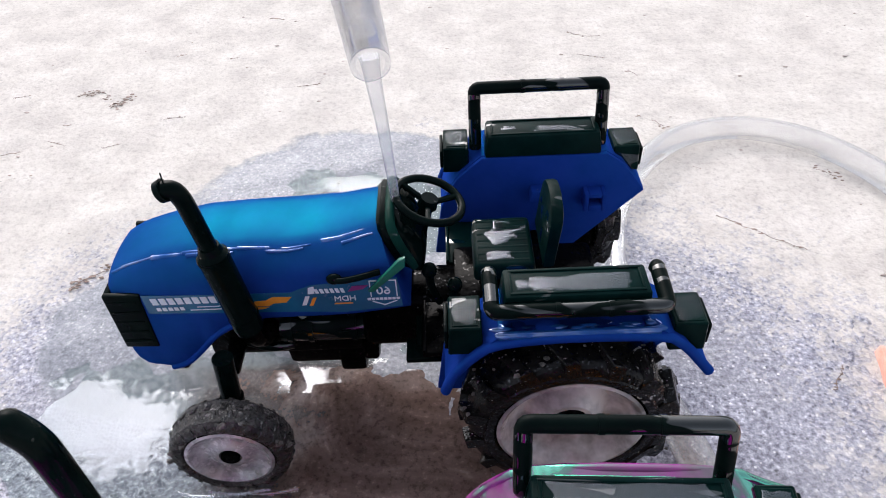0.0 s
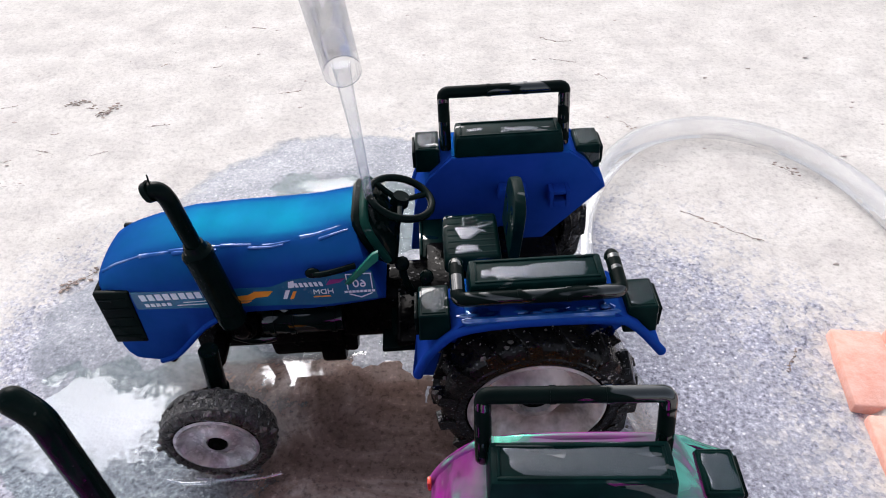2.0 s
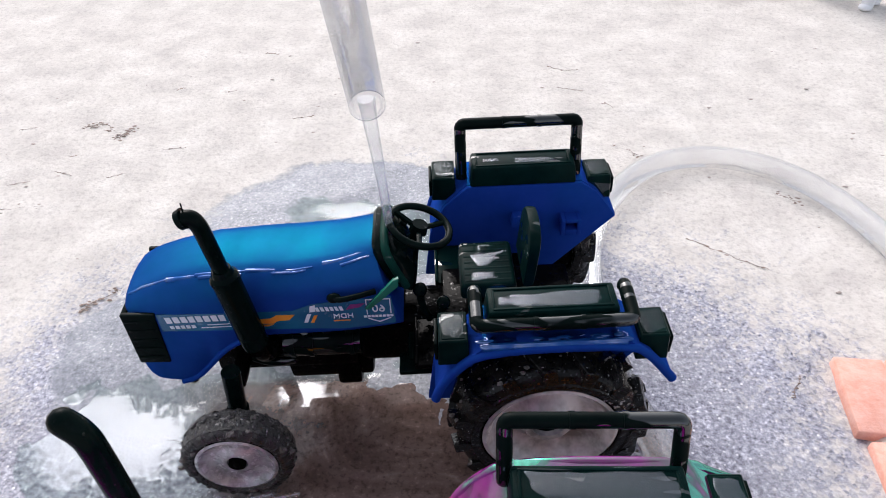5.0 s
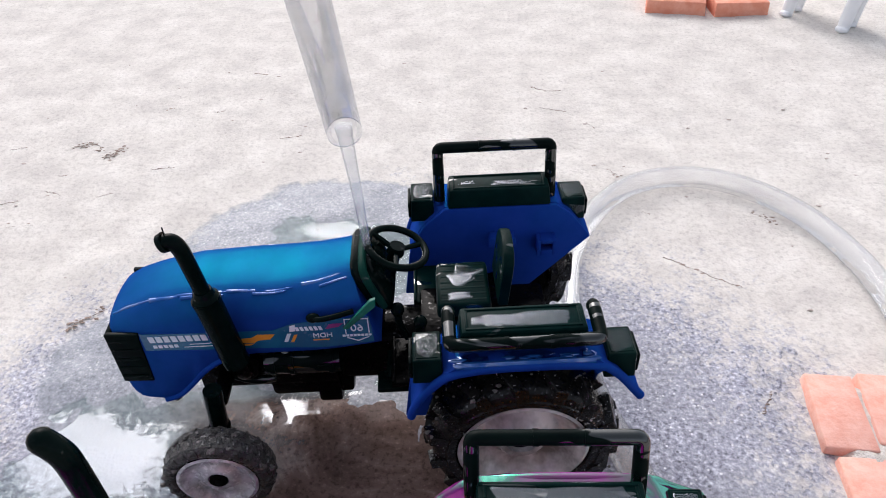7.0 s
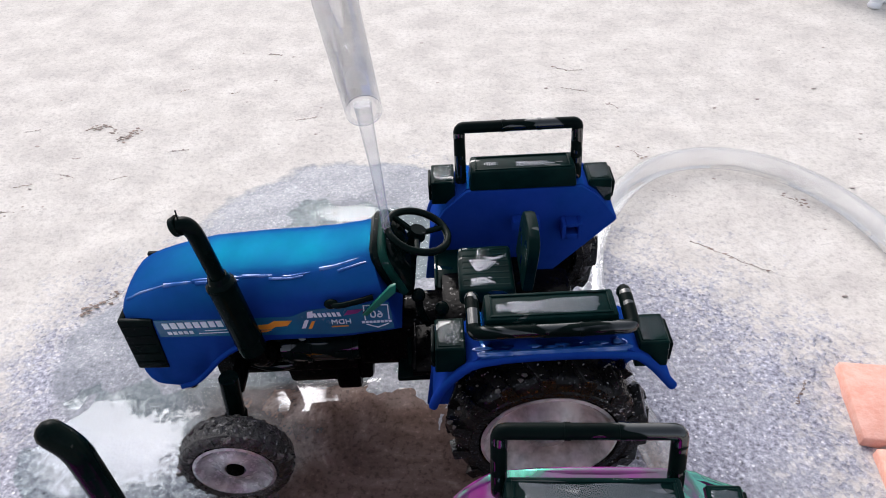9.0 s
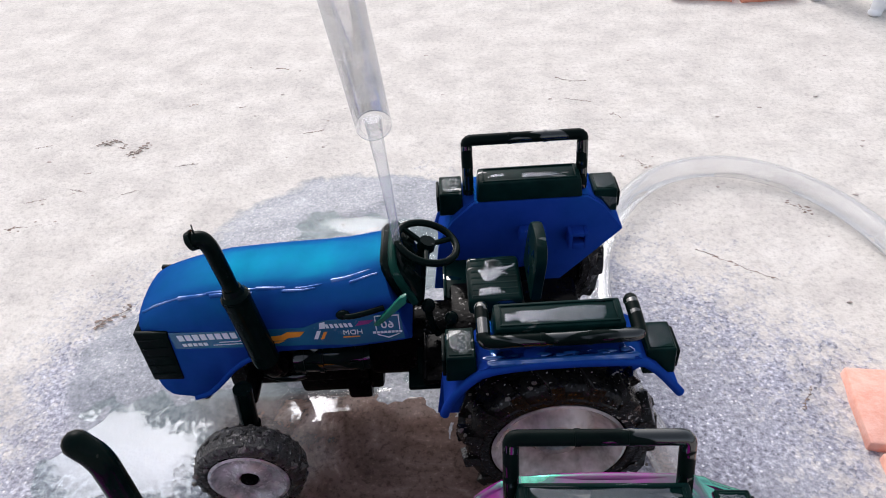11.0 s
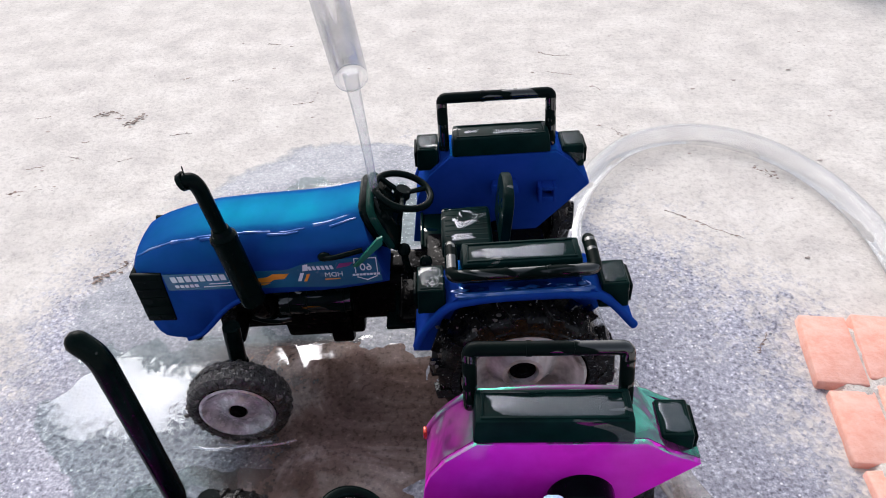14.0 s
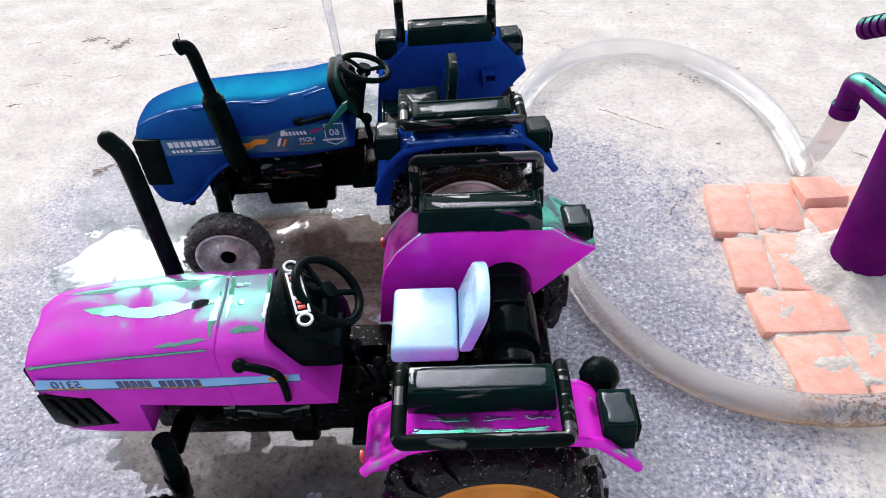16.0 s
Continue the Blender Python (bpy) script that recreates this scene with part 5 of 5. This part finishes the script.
for s in (-1, 1):
    inset, lift = (4.5, 3.0) if s > 0 else (0.0, 0.0)
    plate = fender(pink, s, MAGENTA, -4, 6, GREEN_SHEEN if s > 0 else None, 6.5 if s > 0 else 2.0, 0.0 if s > 0 else 7.0, inset, lift)
    bm = bmesh.new()
    ys = sorted((s * (39.5 - inset), s * (42.5 - inset)))
    box(bm, 80.3, 81.2, ys[0] + 0.5, ys[1] - 0.5, 48 + (6 if s < 0 else lift), 51 + (6 if s < 0 else lift), 0.3)
    part("marker", bm, RED_LENS, plate, "small red marker")
    pad = fender_box(pink, s, 93 if s > 0 else 91.6, 129.2 if s > 0 else 126.2, 64.6 + lift, 27.4 - inset, 37.6 - inset if s > 0 else 36.2, 7.4, GREENISH)
    if s < 0:
        wet_sheen(pad, 109, -31.8, 72.2, 16.6, 3.9, 12.7, ragged=0.14)
        # mint glints of the mudguard top, put in as sheets
        for x, lx, k in ((101, 6.0, 1.2), (112.5, 4.5, 7.7), (121.5, 4.0, 4.1)):
            wet_sheen(plate, x, -37.6, 64.75, lx, 1.0, k, MINT_SHEEN)
        wet_sheen(plate, 99.5, -41.0, 64.75, 8.5, 1.4, 9.5, MINT_SHEEN, 0.4)
        wet_sheen(plate, 117.5, -41.0, 64.75, 8.0, 1.2, 3.5, MINT_SHEEN, 0.5)
    else:
        wet_sheen(pad, 110.5, 28.0, 75.2, 16.2, 4.2, 4.4, ragged=0.22)
        wet_sheen(plate, 112, 35.6, 67.7, 17, 1.3, 9.9, MINT_SHEEN, 0.4)
    guard_bar(pink, s, *((92.6, 128.4, 33.5, 69, 38, 82.4) if s > 0 else (90.4, 127.6, 26.5, 69.5, 46.0, 68.8)), 1.75)
    lamp_box(pink, s, 135.6, 143.8, 56.4, 65.4, 30.5 - inset, 41.5 - inset, True, SHEET)
    wheel(pink, s, 112, 38.0, 29.4, 15.5, 19, 15, 2.6, RUBBER, ORANGE, "rear_wheel", "orange rim", 5.0)
    wheel(pink, s, 24.5, 39.5 if s < 0 else 30.5, 14.4, 12.0, 9.6, 20, 1.2, RUBBER, ORANGE, "front_wheel", "orange rim", 1.6)
chassis(pink)
bm = bmesh.new()
box(bm, 21, 62, -14.5, 12, 26, 46, 1.0)
box(bm, 60, 84, -13, 12, 24, 42, 1.0)
part("engine_casing", bm, CHASSIS, pink)
seat(pink, 85.6, 104, 57.8, 12, PALE_BLUE, 104.6, 70.6, 11.0, 3.6, 0.36, 0)
lever(pink, (80, -9.5, 42), (76.4, -8.5, 57), 0.9, 1.9)
lever(pink, (84, -12, 42), (82.4, -11.5, 53), 0.9, 1.7)
bm = bmesh.new()
arch = [(111, 40)] + [(118.5 + 8.2 * math.cos(math.pi * (1 - k / 12)), 46 + 9.5 * math.sin(math.pi * k / 12)) for k in range(13)] + [(126, 40)]
prism(bm, arch, -4, 26.5, 0.6)
hump = part("gearbox_hump", bm, BLACK, pink, "black gearbox hump behind the seat")
bm = bmesh.new()
prism(bm, [(x * 0.9 + 11.8, z - 3) for x, z in arch], -24, -4.5, 0.6)
part("axle_cover", bm, BLACK, hump)
for y in (-12, 6, 16):
    bm = bmesh.new()
    box(bm, 114, 123, y, y + 1.2, 50, 56.2 if y > 0 else 53, 0.4)
    part("hump_rib", bm, BLACK, hump)
bm = bmesh.new()
ball(bm, (138, -24, 61), 5.0, (1, 1, 1.05))
tube(bm, [(136, -28.5, 60), (138, -24, 61)], 1.6, 12, 0)
part("rear_knob", bm, BLACK, pink, "round black knob")

# ---- the ground ----


def hollow(x, y):
    """How far the cement sinks, in metres: the puddle's bed with its uneven rim."""
    u, v = (x + 0.040) / 0.078, (y - 0.112) / 0.033
    a = math.exp(-(u * u + v * v) ** 1.5)
    u, v = (x - 0.0) / 0.075, (y - 0.035) / 0.035
    c = math.exp(-(u * u + v * v) ** 1.5)
    u, v = (x + 0.02) / 0.05, (y - 0.225) / 0.03
    d = math.exp(-(u * u + v * v) ** 1.5)
    return 0.0022 * a + 0.0016 * c + 0.0014 * d


def ground_height(x, y):
    p = Vector((x, y, 0))
    near = math.exp(-((x * x + (y - 0.1) ** 2) / 0.5) ** 2)
    return near * (0.0005 * noise.noise(p * 28) + 0.0006 * noise.noise(p * 70) + 0.0004 * noise.noise(p * 190)) - hollow(x, y)


inner = [-0.30 + 0.0026 * i for i in range(231)]
outer = [0.02, 0.05, 0.1, 0.2, 0.4, 0.8, 1.6, 3.2, 7, 15, 40, 120, 400]
gx = [inner[0] - o for o in reversed(outer)] + inner + [inner[-1] + o for o in outer]
gy = [0.12 + g for g in gx]
verts = [(x, y, ground_height(x, y)) for y in gy for x in gx]
k = len(gx)
faces = [(j * k + i, j * k + i + 1, (j + 1) * k + i + 1, (j + 1) * k + i) for j in range(k - 1) for i in range(k - 1)]
me = bpy.data.meshes.new("ground")
me.from_pydata(verts, [], faces)
me.materials.append(GROUND)
for poly in me.polygons:
    poly.use_smooth = True
tagged(new("ground", me), "pale sandy cement ground, wet and gritty round the toys", "ground", kind="structure")


def puddle(cx, cy, rx, ry, z, seedling, water=WATER):
    bm = bmesh.new()
    rim = []
    for i in range(240):
        a = 2 * math.pi * i / 240
        ca, sa = math.cos(a), math.sin(a)
        k = 1 + 0.18 * noise.noise(Vector((ca * 1.7, sa * 1.7, seedling))) + 0.07 * noise.noise(Vector((ca * 6, sa * 6, seedling))) + 0.04 * noise.noise(Vector((ca * 17, sa * 17, seedling)))
        rim.append(bm.verts.new((cx + rx * k * math.cos(a), cy + ry * k * math.sin(a), z)))
    bm.faces.new(rim)
    return link("puddle", bm, water, smooth=0)


pool = tagged(puddle(-34, 112, 100, 50, -0.55, 1), "shallow brown muddy puddle under the tractor", "puddle", kind="structure")
tagged(puddle(0, 35, 110, 55, -0.75, 2, GREY_WATER), "shallow muddy puddle under the tractor", "puddle", kind="structure")
tagged(puddle(-22, 234, 50, 32, -0.55, 3, FILM), "thin film of water on the cement", "puddle", kind="structure")

# water's edge at the near front wheel, its bright reflections modelled as tubes
for line in ([(8, -43.6, -0.2), (14, -44.4, 0.5), (20, -44.6, 1.2), (26, -44.5, 2.2), (33, -44.2, 3.2)], [(15, -44.2, 3.0), (21, -44.6, 2.2), (27, -44.7, 1.5), (34, -44.6, 1.4), (41, -43.8, 2.4)], [(5, -42.6, 0.1), (11, -44.0, -0.2), (19, -44.9, 0.0)]):
    bm = bmesh.new()
    ca, sa = math.cos(radians(BTURN)), math.sin(radians(BTURN))
    tube(bm, [(BX / MM + (x - 75) * ca - y * sa, BY / MM + (x - 75) * sa + y * ca, z) for x, y, z in line], (0.5, 0.8), 12, 3)
    link("ripple", bm, RIPPLE, pool, "rim of water with its bright reflection modelled", smooth=60)

# ---- hoses ----
HOSE = 5.3


def hose(points, label, material, radius=HOSE, name="hose"):
    bm = bmesh.new()
    rings = tube(bm, points, radius, 20, 4, caps=False)
    inner_rings = []
    for ring in (rings[0], rings[-1]):
        c = sum((v.co for v in ring), Vector()) / len(ring)
        small = [bm.verts.new(c + (v.co - c) * 0.72) for v in ring]
        for i in range(len(ring)):
            bm.faces.new((ring[i], ring[(i + 1) % len(ring)], small[(i + 1) % len(ring)], small[i]))
    ob = link(name, bm, material, smooth=60)
    pts = softened(points, 4)
    bm = bmesh.new()
    tube(bm, [pts[-1].lerp(pts[-2], 0.8), pts[-1], pts[-1] + (pts[-1] - pts[-2]).normalized() * 0.4], radius * 0.99, 24, 0, caps=False)
    link("cut_end", bm, CUT, ob, "pale rim of the cut end", smooth=60)
    return tagged(ob, label, "hose")


R = HOSE
hose([(203, 172, R), (205, 195, R), (202, 225, R), (190, 257, R), (168, 281, R), (141, 290, R), (114, 283, R), (96, 264, R), (84, 242, R), (77, 222, R), (75, 200, R), (76, 182, R), (79, 158, R), (83, 140, R), (88.5, 126, R), (93, 112, R), (97, 98, R), (105, 80, R), (122, 58, R), (146, 45, R), (170, 41, R), (196, 43, R), (260, 50, R), (340, 50, R), (420, 20, R)], "cloudy clear plastic hose lying in a loop on the ground", CLEAR_MUDDY)
hose([(-700, -420, R), (-560, -330, R), (-470, -240, 40), (-380, -120, 230), (-200, 10, 330), (-40, 70, 300), (4, 108, 210), (3.6, 136, 144), (2.9, 152, 109)], "cloudy clear plastic hose held over the tractor, its cut end dripping", CLEAR, 5.0)
bm = bmesh.new()
tube(bm, [(2.9, 151.6, 111), (3.4, 151.4, 103), (5.2, 148.5, 90), (7.4, 144, 66)], (2.6, 0.9), 16, 3)
tagged(link("water_stream", bm, STREAM, smooth=60), "thin clear stream of water falling from the hose", "water")

# ---- bricks, mortar and the pump ----


def brick_piece(x0, x1, y0, y1, z1, turn, sag):
    bm = bmesh.new()
    cx, cy = (x0 + x1) / 2, (y0 + y1) / 2
    box(bm, x0 - cx - 0.7, x1 - cx + 0.7, y0 - cy - 1.1, y1 - cy + 1.1, 0, z1, 0.7, (0.4, 0.4), 2)
    for v in bm.verts:
        v.co.z += 0.5 * noise.noise(v.co * 0.25 + Vector((cx, cy, 0))) * (v.co.z > 1)
        v.co.x += 0.7 * noise.noise(v.co * 0.3 + Vector((cy, cx, 3)))
        v.co.y += 0.7 * noise.noise(v.co * 0.3 + Vector((cx, 5, cy)))
    ob = link("brick", bm, BRICK)
    ob.matrix_world = pose(cx * MM, cy * MM, -0.0022, sag, 0, turn)
    return tagged(ob, "small pale red clay brick laid flat in sandy mortar", "brick", "miniature brick paving")


for q in ((157.5, 174, 130, 161, 6, -4, 0), (176, 194, 132, 161, 6.4, -5, 2), (196, 214, 146, 162, 9.5, 4, -6), (197, 215, 129, 143, 7.5, 2, 3), (158.5, 172.5, 99, 126, 5.6, -3, 0), (174.5, 191, 98, 128, 5.8, -4, 1), (160.5, 191, 77.5, 96, 5.6, 3, 0), (165, 186, 47, 74, 5.6, 5, 0), (188.5, 210, 48, 75, 5.4, 5, 0), (193.5, 212, 78, 97, 4.6, 8, 2), (212.5, 232, 50, 76, 5.2, 5, 0), (214, 234, 80, 100, 4.6, 6, 0), (217, 236, 128, 160, 6, -4, 0)):
    brick_piece(*q)

bm = bmesh.new()
bed = {}
nx, ny = 46, 66
for i in range(nx):
    for j in range(ny):
        x, y = 160 + i * 1.7, 49 + j * 1.72
        edge = min(i, nx - 1 - i, j, ny - 1 - j) / 3
        p = Vector((x, y, 0))
        z = 4.6 * min(1, edge) + 1.6 * noise.noise(p * 0.12) + 1.0 * noise.noise(p * 0.4) - 1.9
        d = math.hypot(x - 206, y - 111)
        z += 5.0 * math.exp(-((d - 12) / 9) ** 2)
        bed[i, j] = bm.verts.new((x + 0.8 * noise.noise(p * 0.5), y + 0.8 * noise.noise(p * 0.5 + Vector((9, 9, 9))), z))
for i in range(nx - 1):
    for j in range(ny - 1):
        bm.faces.new((bed[i, j], bed[i + 1, j], bed[i + 1, j + 1], bed[i, j + 1]))
tagged(link("mortar_bed", bm, MORTAR, smooth=60), "crumbly sandy mortar round the bricks and pump foot", "mortar", kind="structure")

pump = new("hand_pump")
pump.empty_display_size = 0.01
pump.matrix_world = pose(0.206, 0.111, 0, 0, 0, 0)
tagged(pump, "toy hand pump of glossy purple plastic set in mortar", "hand pump")


def pump_part(name, bm, label="", material=PURPLE):
    return link(name, bm, material, pump, label)


bm = bmesh.new()
tube(bm, [(0, 0, 0), (0, 0, 78)], (11.2, 10.4), 40, 0)
tube(bm, [(0, 0, 76), (0, 0, 80)], 11.6, 40, 0)
barrel = pump_part("barrel", bm)
bm = bmesh.new()
tube(bm, [(-1, 4, 64), (-5, 16, 65), (-8, 27, 65.5), (-9.2, 33, 64.5), (-9.4, 33.5, 60), (-9.4, 33.5, 52)], 4.0, 20, 3)
tube(bm, [(-9.4, 33.5, 54.5), (-9.4, 33.5, 50)], 4.9, 24, 0)
pump_part("spout", bm)
bm = bmesh.new()
tube(bm, [(0, 0, 80), (0, 0, 90)], (6, 4), 24, 0)
tube(bm, [(2, -10, 88), (0, 4, 92), (-5, 24, 91), (-8, 34, 86)], 2.4, 16, 3)
for k in range(4):
    tube(bm, [(-6 - k * 0.8, 30 + k * 3, 88.5 - k * 2), (-6.5 - k * 0.8, 32 + k * 3, 87.3 - k * 2)], 4.0, 18, 0)
pump_part("pump_handle", bm)
hose([(196.6, 144.5, 51), (197, 148, 40), (199, 158, 22), (202, 168, 8), (204, 176, 5)], "short clear hose hanging from the spout of the hand pump", CLEAR, 4.2)

# ---- far bricks and the white figurine ----
for q in ((160, 202, 515, 552, 12, -10, 0), (205, 243, 512, 552, 12, 3, 0)):
    ob = brick_piece(*q)
    ob.data.materials[0] = FAR_BRICK
    tagged(ob, "rounded orange clay brick standing alone on the cement", "brick", "far bricks")
bm = bmesh.new()
for x, y in ((258, 512), (268, 522), (287, 482), (296, 492)):
    tube(bm, [(x, y, 0), (x + 1, y + 1, 10), (x + 4, y + 3, 26)], (4.0, 5.0), 12, 2)
    ball(bm, (x - 1.5, y - 1.5, 2.2), 3.6, (1.2, 1.2, 0.7))
tube(bm, [(266, 520, 34), (298, 489, 34)], 13, 20, 0)
ball(bm, (266, 520, 34), 13)
ball(bm, (298, 489, 34), 13)
tagged(link("figurine", bm, WHITE), "white plastic figurine standing on the cement", "figurine")

# ---- twigs, crumbs and smears on the cement ----


def twig(points, r, label="broken streak of dry brown leaf bits on the cement"):
    """Crumbled bits strung along a line, with gaps."""
    bm = bmesh.new()
    bits = random.Random(int(points[0][0] * 7 + points[0][1]))
    line = softened([(x, y, 0) for x, y in points], 2)
    wide = 1.7 if "smear" in label else 0.6
    thread = [p + Vector((bits.uniform(-0.5, 0.5) * r, bits.uniform(-0.5, 0.5) * r, r * 0.06)) for p in line]
    tube(bm, thread, (r * 0.10, r * 0.05), 6, 1)
    for a, c in zip(line, line[1:]):
        n = max(1, int((c - a).length / (r * 0.9)))
        for k in range(n):
            if bits.random() < 0.36:
                continue
            for _ in range(4 if wide > 1 else 1):
                p = a.lerp(c, k / n) + Vector((bits.uniform(-0.8, 0.8) * r * wide, bits.uniform(-1, 1) * r * wide, 0))
                ball(bm, (p.x, p.y, r * 0.05), r * bits.uniform(0.10, 0.40), (1.7, 0.9, 0.3), 0.9, 1)
    return tagged(link("twig", bm, TWIG), label, "dry leaf", "litter on the cement")


def crumb(x, y, r, mat=SOIL, label="small dark crumb of dirt on the cement"):
    bm = bmesh.new()
    ball(bm, (x, y, r * 0.15), r, (1.4, 0.8, 0.3), 0.9)
    return tagged(link("dirt_crumb", bm, mat), label, "dirt", "litter on the cement")


twig([(-194, 320), (-188, 324), (-178, 318)], 1.9, "brown smear of dry leaf on the cement")
twig([(-172, 308), (-169, 312), (-166, 318)], 2.2, "brown smear of dry leaf on the cement")
twig([(-78, 331), (-72, 332), (-67, 334)], 1.3)
twig([(-115, 414), (-107, 413)], 1.8)
twig([(-157, 364), (-154, 366)], 1.8)
twig([(-207, 241), (-195, 244), (-182, 246)], 1.9, "brown smear of dry leaf on the cement")
twig([(-190, 290), (-178, 292)], 1.2)
twig([(-141, 297), (-129, 300)], 1.2)
twig([(-209, 263), (-199, 267)], 1.3)
twig([(-191, 276), (-180, 272)], 1.0)
twig([(-161, 271), (-153, 275)], 1.0)
twig([(97, 350), (105, 341)], 1.6)
twig([(96, 305), (103, 303), (109, 297)], 1.7, "brown smear of dry leaf on the cement")
twig([(166, 266), (171, 262), (176, 259)], 1.7, "brown smear of dry leaf on the cement")
twig([(67, 396), (76, 390), (86, 391)], 1.3)
twig([(71, 369), (87, 364)], 0.9)
twig([(110, 268), (120, 263)], 1.0)
twig([(-125, 361), (-118, 364)], 1.0)
twig([(-232, 316), (-223, 319)], 1.0)
twig([(-232, 286), (-225, 291)], 1.2)
twig([(121, 231), (128, 226), (133, 222), (150, 212)], 1.5, "brown streak of broken twig on the cement")
twig([(-130, 179), (-126, 183), (-120, 189)], 1.8, "brown smear of dry leaf on the cement")
twig([(141, 146), (144, 151), (146, 155)], 1.6)
twig([(212, 206), (228, 196), (240, 186)], 1.0)
litter = random.Random(5)
for k in range(60):
    crumb(litter.uniform(-230, 240), litter.uniform(190, 430), litter.uniform(0.3, 0.9))
